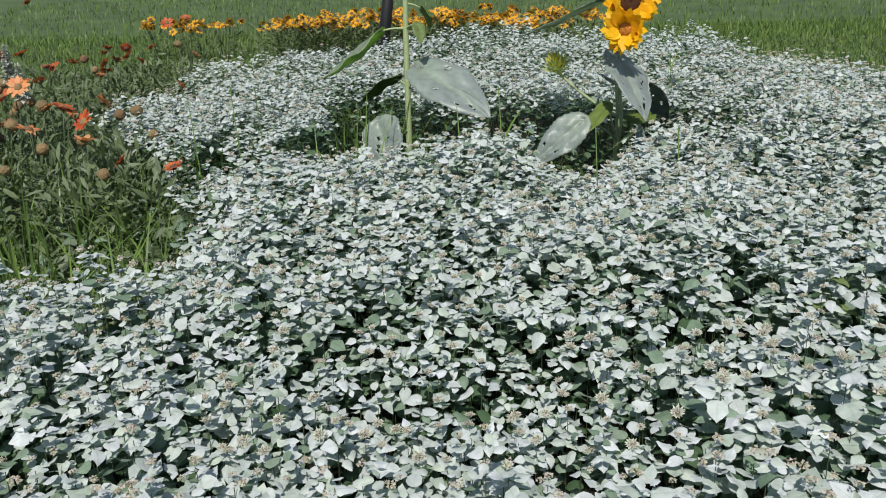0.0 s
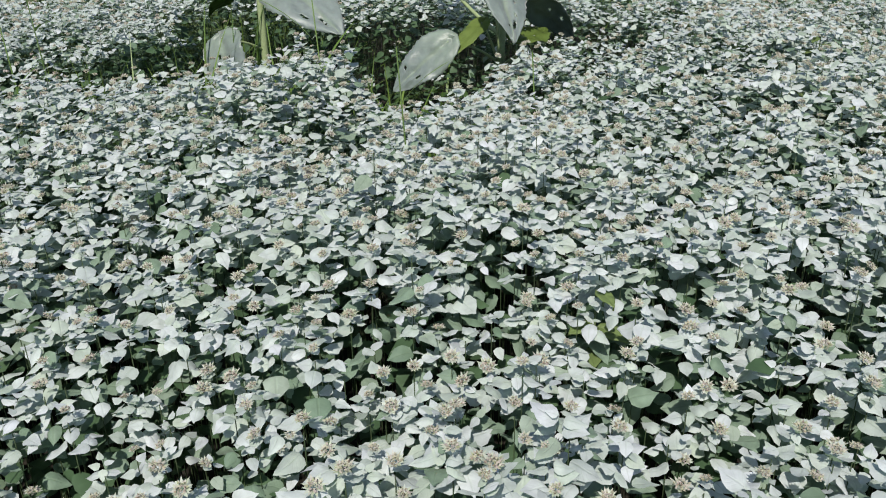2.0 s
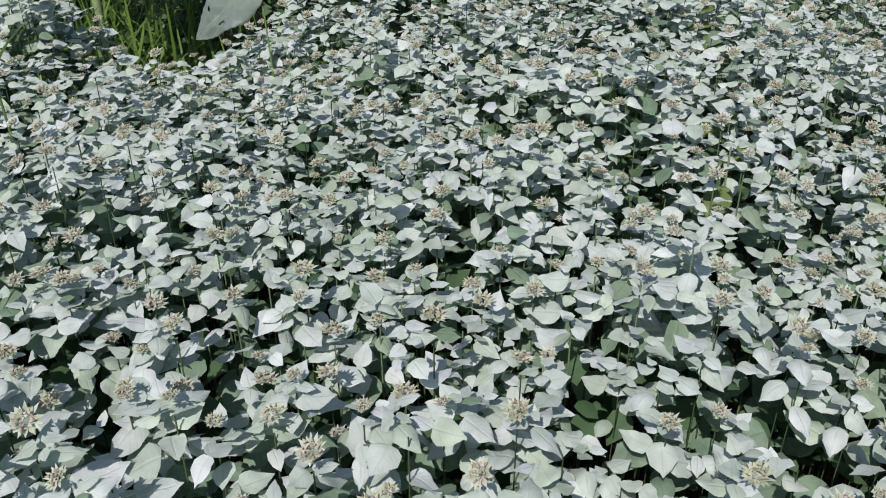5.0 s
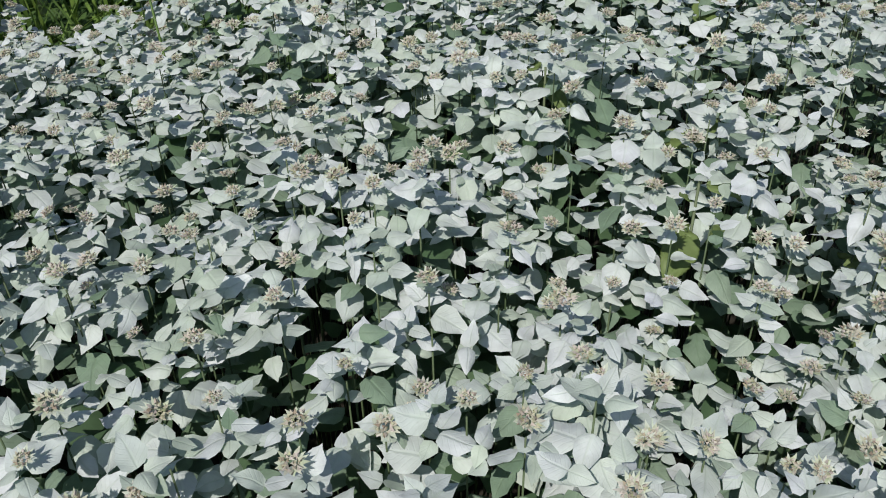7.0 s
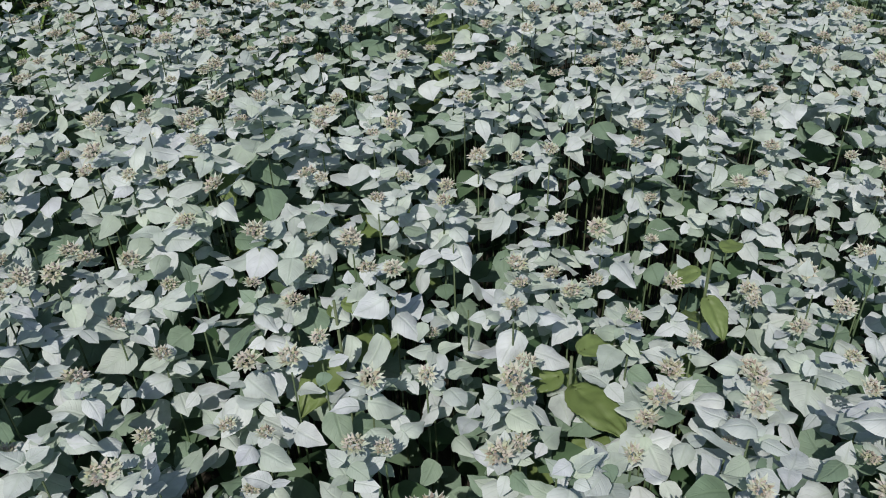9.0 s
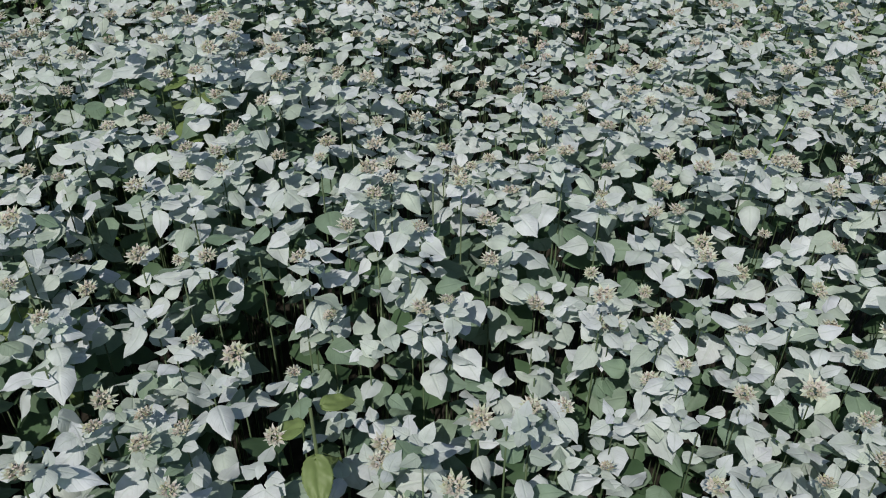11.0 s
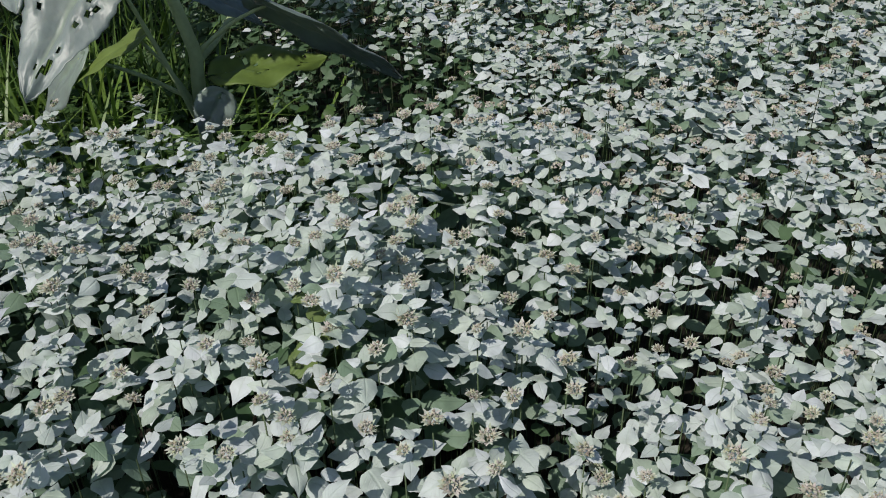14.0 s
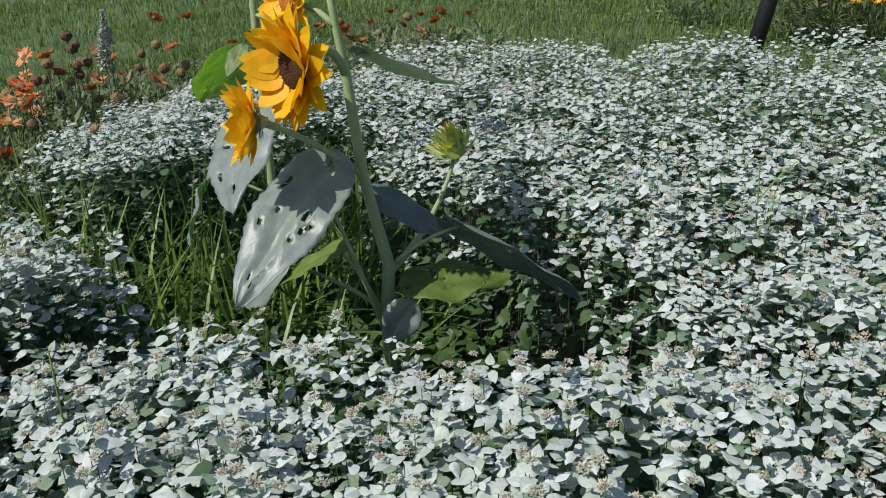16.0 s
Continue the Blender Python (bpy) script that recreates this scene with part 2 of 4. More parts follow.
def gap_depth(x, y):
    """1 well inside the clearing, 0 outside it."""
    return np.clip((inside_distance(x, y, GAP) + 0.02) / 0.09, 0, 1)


BUMPS = [(0.6, 2.3, 0.5, 0.08), (1.58, 3.3, 0.32, 0.08), (0.2, 1.3, 0.5, -0.12), (2.0, 3.75, 0.2, -0.05), (1.5, 3.85, 0.25, 0.04), (2.0, 2.7, 0.35, -0.01),
         (-0.2, 2.5, 0.4, 0.03), (0.1, 3.05, 0.3, 0.05), (0.52, 3.3, 0.14, -0.07), (0.55, 3.1, 0.17, -0.03), (0.23, 2.72, 0.09, -0.08), (0.55, 2.8, 0.27, -0.12), (0.3, 3.2, 0.12, 0.03), (-0.5, 2.3, 0.3, -0.05)]


def mint_top(x, y):
    x, y = np.asarray(x, float), np.asarray(y, float)
    z = 0.735 + 0.02 * np.clip((y - 5.6) / 1.2, 0, 1)
    for bx, by, r, h in BUMPS:
        z = z + h * np.exp(-((x - bx) ** 2 + (y - by) ** 2) / (2 * r * r))
    z = z + 0.022 * np.sin(5.1 * x + 1.3 * np.sin(3.7 * y)) * np.sin(4.3 * y + 1.1) + 0.016 * np.sin(11.3 * x + 2.0 * y) * np.sin(9.7 * y - 3.0 * x)
    lip = np.exp(-(inside_distance(x, y, GAP) / 0.17) ** 2) * np.clip((3.7 - y) / 0.1, 0, 1) * np.clip((0.9 - x) / 0.2, 0, 1)
    z = z - 0.095 * lip
    edge = np.clip(edge_distance(x, y) / 0.30, 0, 1)
    return z - 0.10 * (1 - edge) ** 2 + ground_z(x, y) * 0.6


# ---- mesh helpers ----
def mesh_from(name, verts, faces, smooth=True, leaf=None):
    """One mesh from arrays: vertices (n, 3), faces (m, 3) or (m, 4)."""
    me = bpy.data.meshes.new(name)
    verts, faces = np.asarray(verts, np.float32), np.asarray(faces, np.int32)
    k = faces.shape[1]
    me.vertices.add(len(verts))
    me.vertices.foreach_set("co", verts.ravel())
    me.loops.add(faces.size)
    me.loops.foreach_set("vertex_index", faces.ravel())
    me.polygons.add(len(faces))
    me.polygons.foreach_set("loop_start", np.arange(0, faces.size, k, dtype=np.int32))
    me.polygons.foreach_set("loop_total", np.full(len(faces), k, np.int32))
    me.polygons.foreach_set("use_smooth", np.full(len(faces), smooth))
    me.update(calc_edges=True)
    if leaf is not None:
        at = me.attributes.new("leaf", "FLOAT_VECTOR", "POINT")
        at.data.foreach_set("vector", np.asarray(leaf, np.float32).ravel())
    return me


def part(name, me, material, parent=None, label=""):
    if isinstance(me, bmesh.types.BMesh):
        bm, me = me, bpy.data.meshes.new(name)
        for f in bm.faces:
            f.smooth = True
        bm.to_mesh(me)
        bm.free()
    if material and not me.materials:
        me.materials.append(material)
    ob = new(name, me)
    if parent:
        ob.parent = parent
    if label:
        tagged(ob, label)
    return ob


def spread(template_v, template_f, mats, places):
    """Many copies of one small template in one pair of arrays. mats: (n, 3, 3); places: (n, 3)."""
    v = np.einsum("nij,kj->nki", mats, template_v) + places[:, None, :]
    f = template_f[None] + (np.arange(len(mats)) * len(template_v))[:, None, None]
    return v.reshape(-1, 3), f.reshape(-1, template_f.shape[1])


def leaf_template(width=0.62, rows=4, cup=0.10, droop=0.16, base=0.35):
    """A pointed, egg-shaped leaf one metre long along +x, folded along its midrib, tip drooping. Triangles."""
    vs, fs = [], []
    ts = np.linspace(0, 1, rows + 1)
    for i, t in enumerate(ts):
        w = 0.5 * width * (math.sin(math.pi * min(1, t) ** 0.68) ** 0.72 if 0 < t < 1 else 0)
        z = -droop * t * t
        vs.append((t, 0, z))
        if 0 < i < rows:
            vs.append((t - 0.02, w, z + cup * w * 2))
            vs.append((t - 0.02, -w, z + cup * w * 2))
    def mid(i): return 0 if i == 0 else (1 + 3 * (i - 1) if i < rows else len(vs) - 1)
    for i in range(rows):
        a, b = mid(i), mid(i + 1)
        if i == 0:
            fs += [(a, b, b + 1), (a, b + 2, b)]
        elif i == rows - 1:
            fs += [(a, b, a + 1), (a, a + 2, b)]
        else:
            fs += [(a, b, b + 1), (a, b + 1, a + 1), (a, a + 2, b + 2), (a, b + 2, b)]
    return np.array(vs, float), np.array(fs, int)


def mint_template(width, rows, crown, droop, sway, fine=False):
    """An egg-shaped leaf with a rounded foot and a short point, one metre long along +x: crowned across, its margin faintly toothed and wavy.
    fine: two strips on each side of the midrib. Vertices, triangles, place on the leaf."""
    ts = {8: (0, 0.05, 0.15, 0.29, 0.45, 0.61, 0.77, 0.91, 1), 6: (0, 0.07, 0.22, 0.42, 0.63, 0.84, 1), 4: (0, 0.12, 0.38, 0.7, 1), 3: (0, 0.2, 0.6, 1)}[rows]
    steps = (0.55, 1.0) if fine else (1.0,)
    vs, fs, spot, lines = [], [], [], []
    for i, t in enumerate(ts):
        w = 0.5 * width * float(np.interp(t, (0, 0.05, 0.15, 0.29, 0.45, 0.61, 0.77, 0.91, 1), (0, 0.52, 0.86, 1, 0.96, 0.79, 0.50, 0.20, 0)))
        y, z = sway * math.sin(t * 3.1), -droop * t * t + 0.03 * math.sin(t * 7 + 30 * sway)
        line = [len(vs)]
        vs.append((t, y, z))
        spot.append((t, 0, 0))
        if 0 < i < len(ts) - 1:
            for sg in (1, -1):
                for k, q in enumerate(steps):
                    edge = q == 1.0
                    tooth = 1 + (0.045 * (1 if (i + (sg > 0)) % 2 else -1) if edge else 0)
                    ruffle = (0.045 * math.sin(t * 8 + sg * 1.7 + 50 * sway) if edge else 0.012 * math.sin(t * 15 + sg))
                    line.append(len(vs))
                    vs.append((t - 0.035 * q, y + sg * w * q * tooth, z + crown * w * 2 * (0.5 * q - q * q) + ruffle))
                    spot.append((t, q, 0))
        lines.append(line)
    n = len(steps)
    for a, b in zip(lines, lines[1:]):
        for side in (0, 1):
            ra = [a[0]] + ([a[1 + side * n + k] for k in range(n)] if len(a) > 1 else [])
            rb = [b[0]] + ([b[1 + side * n + k] for k in range(n)] if len(b) > 1 else [])
            tri = []
            if len(ra) == 1:
                tri = [(ra[0], rb[k], rb[k + 1]) for k in range(n)]
            elif len(rb) == 1:
                tri = [(ra[k], rb[0], ra[k + 1]) for k in range(n)]
            else:
                for k in range(n):
                    tri += [(ra[k], rb[k], rb[k + 1]), (ra[k], rb[k + 1], ra[k + 1])]
            fs += tri if side == 0 else [(p, r, q) for p, q, r in tri]
    return np.array(vs, float), np.array(fs, int), np.array(spot, float)


# leaves lean a little towards the light
SUNWARD = np.array(Matrix.Rotation(0.10, 3, Vector((0, 0, 1)).cross(sun_way)))


def leaf_turns(azimuth, pitch, roll, size, sunward=True):
    """Rotation-and-scale matrices for leaves: x ahead, raised by pitch, rolled, turned to the azimuth."""
    ca, sa, cp, sp, cr, sr = np.cos(azimuth), np.sin(azimuth), np.cos(pitch), np.sin(pitch), np.cos(roll), np.sin(roll)
    z, o = np.zeros_like(ca), np.ones_like(ca)
    rz = np.stack([np.stack([ca, -sa, z], -1), np.stack([sa, ca, z], -1), np.stack([z, z, o], -1)], 1)
    ry = np.stack([np.stack([cp, z, -sp], -1), np.stack([z, o, z], -1), np.stack([sp, z, cp], -1)], 1)
    rx = np.stack([np.stack([o, z, z], -1), np.stack([z, cr, -sr], -1), np.stack([z, sr, cr], -1)], 1)
    return (SUNWARD @ rz @ ry @ rx if sunward else rz @ ry @ rx) * np.asarray(size)[:, None, None]


def tube(points, radii, sides=8):
    """A bmesh tube along a line of points, with a radius at each."""
    bm = bmesh.new()
    pts = [Vector(p) for p in points]
    rings = []
    for i, p in enumerate(pts):
        way = (pts[min(i + 1, len(pts) - 1)] - pts[max(i - 1, 0)]).normalized()
        side = way.orthogonal().normalized() if not rings else (side - way * side.dot(way)).normalized()
        up = way.cross(side)
        rings.append([bm.verts.new(p + radii[i] * (math.cos(a) * side + math.sin(a) * up)) for a in (2 * math.pi * k / sides for k in range(sides))])
    for a, b in zip(rings, rings[1:]):
        for k in range(sides):
            bm.faces.new((a[k], a[(k + 1) % sides], b[(k + 1) % sides], b[k]))
    bm.faces.new(rings[0][::-1])
    bm.faces.new(rings[-1])
    return bm


def bend(a, b, c, n=7):
    """Points of a curve from a to c, drawn towards b."""
    a, b, c = Vector(a), Vector(b), Vector(c)
    return [(1 - s) ** 2 * a + 2 * s * (1 - s) * b + s * s * c for s in (i / (n - 1) for i in range(n))]


# ---- ground ----
def build_ground():
    xs = np.concatenate([[-2500, -400, -80, -30], np.linspace(-14, 14, 57), [30, 80, 400, 2500]])
    ys = np.concatenate([[-2500, -300, -60, -20], np.linspace(-8, 26, 69), [60, 200, 600, 2500]])
    gx, gy = np.meshgrid(xs, ys)
    gz = ground_z(gx, np.minimum(gy, 60))
    v = np.stack([gx, gy, gz], -1).reshape(-1, 3)
    nx = len(xs)
    i, j = np.meshgrid(np.arange(nx - 1), np.arange(len(ys) - 1))
    a = (j * nx + i).ravel()
    f = np.stack([a, a + 1, a + nx + 1, a + nx], -1)
    ob = part("ground", mesh_from("ground", v, f), TURF)
    tagged(ob, "mown green lawn with uneven short turf round the flower bed", "lawn", kind="structure")


build_ground()


def build_bed_soil():
    bm = bmesh.new()
    vs = [bm.verts.new((x, y, float(ground_z(x, y)) + 0.02)) for x, y in EDGE]
    bm.faces.new(vs)
    bmesh.ops.triangulate(bm, faces=bm.faces[:])
    bmesh.ops.subdivide_edges(bm, edges=bm.edges[:], cuts=5, use_grid_fill=True)
    for v in bm.verts:
        v.co.z = float(ground_z(v.co.x, v.co.y)) + 0.02 + 0.012 * noise.noise(v.co * 4)
    tagged(part("soil_bed", bm, SOIL), "dark crumbly soil under the silvery mint", "soil", kind="structure")


build_bed_soil()


# ---- silver mint ----
def mint_sprigs():
    """Stem foot, height and turn of every sprig of the bed."""
    out = []
    for step, lo, hi in ((0.059, 0.0, 4.5), (0.067, 4.5, 8.4)):
        gx, gy = np.meshgrid(np.arange(-2.0, 4.4, step), np.arange(lo, hi, step))
        x = gx.ravel() + rng.uniform(-0.48, 0.48, gx.size) * step
        y = gy.ravel() + rng.uniform(-0.48, 0.48, gx.size) * step
        out.append(np.stack([x, y], -1))
    p = np.concatenate(out)
    p = p[edge_distance(p[:, 0], p[:, 1]) > rng.uniform(-0.05, 0.06, len(p))]
    p = p[(rng.uniform(0, 1, len(p)) < 0.5) | ((p[:, 0] < 3.1) & (p[:, 1] > 1.0) & (p[:, 1] < 6.9))]
    deep = gap_depth(p[:, 0], p[:, 1])
    return p[deep < rng.uniform(0.2, 0.8, len(p))]


SPRIGS = mint_sprigs()
SX, SY = SPRIGS[:, 0], SPRIGS[:, 1]
DEEP = gap_depth(SX, SY)
CLUMP = np.array([noise.noise(Vector((x * 2.2, y * 2.2, 3.0))) for x, y in SPRIGS])
TUFT = np.array([noise.noise(Vector((x * 6.0, y * 6.0, 8.0))) for x, y in SPRIGS])
SH = mint_top(SX, SY) + rng.normal(0, 0.017, len(SX)) + 0.055 * CLUMP + 0.06 * TUFT + rng.uniform(0.02, 0.06, len(SX)) * (rng.uniform(0, 1, len(SX)) < 0.07)
SH = SH * (1 - 0.66 * DEEP) + rng.uniform(-0.05, 0.05, len(SX)) * DEEP
SG = ground_z(SX, SY)

SHAPES = {"broad": (0.80, 0.22, 0.14, 0.03), "plain": (0.70, -0.14, 0.03, -0.04), "narrow": (0.58, 0.15, 0.24, 0.06), "curled": (0.70, 0.40, 0.30, -0.03), "round": (0.86, 0.10, 0.08, 0.01)}
KINDS = list(SHAPES)
LEAVES = {k: mint_template(w, 6, c, d, q) for k, (w, c, d, q) in SHAPES.items()}
LEAVES |= {k + "_fine": mint_template(w, 8, c, d, q, True) for k, (w, c, d, q) in SHAPES.items()}
LEAVES["low"], LEAVES["far"] = mint_template(0.76, 4, 0.14, 0.14, 0.02), mint_template(0.80, 4, 0.10, 0.08, 0.0)


def mint_leaves():
    """Rows for all the leaves: place, azimuth, pitch, roll, length, tone (0 silver, 1 grey green, 2 green)."""
    n = len(SX)
    turn = rng.uniform(0, 2 * math.pi, n)
    lean = rng.normal(0, 0.012, (n, 2))
    rows = []
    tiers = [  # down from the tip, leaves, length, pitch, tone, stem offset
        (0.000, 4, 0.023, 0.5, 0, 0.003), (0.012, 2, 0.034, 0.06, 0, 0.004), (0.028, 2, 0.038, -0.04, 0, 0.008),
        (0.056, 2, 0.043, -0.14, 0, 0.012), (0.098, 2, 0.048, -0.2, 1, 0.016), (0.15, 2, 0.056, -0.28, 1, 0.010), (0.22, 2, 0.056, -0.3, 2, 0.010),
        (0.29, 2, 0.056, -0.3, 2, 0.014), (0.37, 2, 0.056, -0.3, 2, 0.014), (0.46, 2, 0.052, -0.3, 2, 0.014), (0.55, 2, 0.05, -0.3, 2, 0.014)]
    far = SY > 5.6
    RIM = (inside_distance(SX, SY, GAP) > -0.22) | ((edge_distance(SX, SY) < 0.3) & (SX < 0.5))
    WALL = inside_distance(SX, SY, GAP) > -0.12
    for i, (down, count, length, pitch, tone, off) in enumerate(tiers):
        for k in range(count):
            keep = (rng.uniform(0, 1, n) < (0.93 if i else 0.8)) & ~((SY > 4.5) & (i == 0)) & ~((SY > 3.2) & (i == 6) & ~RIM)
            if i > 6:
                keep &= RIM
            az = turn + (i % 2) * math.pi / 2 + k * 2 * math.pi / count + rng.normal(0, 0.25, n)
            z = SH - down + rng.normal(0, 0.006, n)
            x = SX + lean[:, 0] * (1 - down * 2) + np.cos(az) * off
            y = SY + lean[:, 1] * (1 - down * 2) + np.sin(az) * off
            size = length * rng.uniform(0.56, 1.16, n) * (1 + 0.25 * CLUMP) * (1 - 0.11 * np.clip((SY - 2.9) / 0.6, 0, 1))
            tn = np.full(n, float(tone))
            # shade of the hollow painted in: its walls turn dark green low down
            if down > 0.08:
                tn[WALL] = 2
            # more dark leaves towards the hollow's middle, its shade put into the colour
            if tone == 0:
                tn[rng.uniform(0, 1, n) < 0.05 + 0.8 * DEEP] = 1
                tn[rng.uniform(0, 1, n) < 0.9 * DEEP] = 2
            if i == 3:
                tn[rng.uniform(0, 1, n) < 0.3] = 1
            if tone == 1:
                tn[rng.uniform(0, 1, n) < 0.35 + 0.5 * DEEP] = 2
            row = np.stack([x, y, z, az, 0.5 * pitch + rng.normal(0, 0.24, n), rng.normal(0, 0.25, n), size, tn, far.astype(float), np.arange(n)], -1)
            rows.append(row[keep & (z > SG + 0.03)])
    # side shoots: small pairs just under the tips
    for k in range(2):
        az = turn + k * 2.4 + 0.8
        keep = (rng.uniform(0, 1, n) < 0.7) & ~far
        cx, cy, cz = SX + np.cos(az) * 0.035, SY + np.sin(az) * 0.035, SH - rng.uniform(0.008, 0.05, n)
        for q in range(2):
            a2 = az + math.pi / 2 + q * math.pi + rng.normal(0, 0.3, n)
            # the dark tone stands in for shade on shoots inside the hollow
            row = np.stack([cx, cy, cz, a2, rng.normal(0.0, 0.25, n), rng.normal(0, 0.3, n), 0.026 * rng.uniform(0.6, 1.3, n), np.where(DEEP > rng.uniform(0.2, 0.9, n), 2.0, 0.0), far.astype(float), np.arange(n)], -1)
            rows.append(row[keep])
    return np.concatenate(rows)


MINT = mint_leaves()
mint = tagged(new("silver_mint_bed"), "broad bed of silvery-leaved mountain mint with pale button flowers", "herb bed", kind="stuff")


def off_line(x, y, line):
    best = np.full(np.shape(x), 99.0)
    for (ax, ay), (bx, by) in zip(line, line[1:]):
        dx, dy = bx - ax, by - ay
        k = np.clip(((x - ax) * dx + (y - ay) * dy) / (dx * dx + dy * dy), 0, 1)
        best = np.minimum(best, np.hypot(x - ax - k * dx, y - ay - k * dy))
    return best


OWN = np.zeros(len(SX), bool)
OWN[np.argsort(off_line(SX, SY, [(1.25, 2.35), (2.05, 2.8), (2.1, 3.3)]))[:270]] = True
NEAR_PICK = OWN[MINT[:, 9].astype(int)]


PLANTS = {}
CLOSE_BY = [(0.1, 1.35), (0.9, 1.85), (1.5, 2.2), (1.75, 2.6), (2.1, 2.8), (2.25, 3.3), (1.9, 3.5)]


def build_mint():
    pick = rng.integers(0, len(KINDS), len(MINT))
    close = off_line(MINT[:, 0], MINT[:, 1], CLOSE_BY) < 0.30
    away = (MINT[:, 1] > 4.5) | (MINT[:, 0] > 2.9) | (MINT[:, 1] < 1.15)
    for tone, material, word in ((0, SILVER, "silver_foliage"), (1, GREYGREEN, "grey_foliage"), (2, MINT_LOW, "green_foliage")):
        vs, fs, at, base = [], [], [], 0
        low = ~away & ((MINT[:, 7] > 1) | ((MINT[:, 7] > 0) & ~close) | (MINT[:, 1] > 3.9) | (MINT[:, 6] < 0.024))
        for kind in list(LEAVES):
            sel = (MINT[:, 7] == tone) & ~NEAR_PICK
            if kind in ("far", "low"):
                sel &= away if kind == "far" else low
            else:
                sel &= ~away & ~low & (pick == KINDS.index(kind.removesuffix("_fine"))) & (close == kind.endswith("_fine"))
            r = MINT[sel]
            if not len(r):
                continue
            v, f = spread(*LEAVES[kind][:2], leaf_turns(r[:, 3], r[:, 4], r[:, 5], r[:, 6]), r[:, :3])
            vs.append(v), fs.append(f + base), at.append(np.tile(LEAVES[kind][2], (len(r), 1)))
            base += len(v)
        tagged(part(word, mesh_from(word, np.concatenate(vs), np.concatenate(fs), True, np.concatenate(at)), material, mint), kind="stuff")
    shapes = {}
    for k, kind in enumerate(KINDS):
        for tone, material in ((0, SILVER), (1, GREYGREEN), (2, MINT_LOW)):
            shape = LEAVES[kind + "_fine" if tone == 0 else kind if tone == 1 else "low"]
            me = mesh_from("leaf", *shape[:2], True, shape[2])
            me.materials.append(material)
            shapes[k, tone] = me
    shapes[-1, 0] = mesh_from("leaf", *LEAVES["low"][:2], True, LEAVES["low"][2])
    shapes[-1, 0].materials.append(SILVER)
    for i in np.nonzero(OWN)[0]:
        foot = Vector((SX[i], SY[i], SG[i]))
        plant = tagged(new("mint_plant"), "silver-leaved mint stalk in the front of the bed", "herb", "mint plants")
        plant.matrix_basis = Matrix.Translation(foot)
        PLANTS[int(i)] = plant
        part("stem", tube([(0, 0, 0), (0.004, 0.003, (SH[i] - SG[i]) * 0.5), (0, 0, SH[i] - SG[i] - 0.004)], [0.0019, 0.0015, 0.0009], 5), MINT_STEM, plant)
    for r, k in zip(MINT[NEAR_PICK], pick[NEAR_PICK]):
        plant = PLANTS[int(r[9])]
        ob = part("leaf", shapes[-1 if r[6] < 0.024 and r[7] == 0 else k, int(r[7])], None, plant)
        m = leaf_turns(r[3:4], r[4:5], r[5:6], r[6:7])[0]
        ob.matrix_basis = Matrix.Translation(Vector(r[:3]) - plant.matrix_basis.translation) @ Matrix([list(q) for q in m]).to_4x4()
    # stems: thin three-sided rods
    a = np.array([0, 2.09, 4.19])
    tv = np.concatenate([np.stack([np.cos(a), np.sin(a), 0 * a], -1), np.stack([np.cos(a) * 0.7, np.sin(a) * 0.7, 0 * a + 1], -1)])
    tf = np.array([(0, 1, 4, 3), (1, 2, 5, 4), (2, 0, 3, 5)])
    rest = ~OWN
    mats = np.zeros((rest.sum(), 3, 3))
    mats[:, 0, 0] = mats[:, 1, 1] = 0.0013
    mats[:, 2, 2] = np.maximum(0.05, SH - SG - 0.006)[rest]
    v, f = spread(tv, tf, mats, np.stack([SX, SY, SG], -1)[rest])
    tagged(part("stems", mesh_from("stems", v, f), MINT_STEM, mint), kind="stuff")


build_mint()


def button_template(spikes, seed, fat=1.0):
    """A button-shaped flower head one unit wide: a low dome crowded with small blunt cups, some longer."""
    r = np.random.default_rng(seed)
    vs, fs = [], []
    for i in range(spikes):
        up = 1 - (i + 0.5) / spikes * 1.2
        az = i * 2.39996 + r.normal(0, 0.25)
        h = math.sqrt(max(0, 1 - up * up))
        d = Vector((h * math.cos(az), h * math.sin(az), up * 0.75 + 0.1))
        c, ln = d * r.uniform(0.16, 0.32), r.choice((0.07, 0.10, 0.12, 0.17))
        s = d.orthogonal().normalized() * 0.075 * fat
        q = d.cross(s).normalized() * 0.075 * fat
        b = len(vs)
        tip = c + d * ln + (s * r.uniform(-0.4, 0.4))
        vs += [c + s, c - 0.5 * s + 0.87 * q, c - 0.5 * s - 0.87 * q, tip]
        fs += [(b, b + 1, b + 3), (b + 1, b + 2, b + 3), (b + 2, b, b + 3)]
    return np.array(vs), np.array(fs)


def ruff_template(count, seed):
    """A ruff of narrow pointed bracts round a flower head one unit wide, in two uneven rows."""
    r = np.random.default_rng(seed)
    vs, fs = [], []
    for i in range(count):
        az = i * math.tau / count + r.normal(0, 0.12)
        rise, reach, half = r.uniform(-0.1, 0.5), r.uniform(0.38, 0.58), r.uniform(0.06, 0.10)
        ca, sa = math.cos(az), math.sin(az)
        b = len(vs)
        for d, w, z in ((0.14, half * 0.7, -0.05), (0.14 + 0.5 * (reach - 0.14), half, 0.5 * rise * reach), (reach, 0, rise * reach)):
            vs += [(ca * d - sa * w, sa * d + ca * w, z)] + ([(ca * d + sa * w, sa * d - ca * w, z)] if w else [])
        fs += [(b, b + 3, b + 1), (b, b + 2, b + 3), (b + 2, b + 4, b + 3)]
    return np.array(vs), np.array(fs)


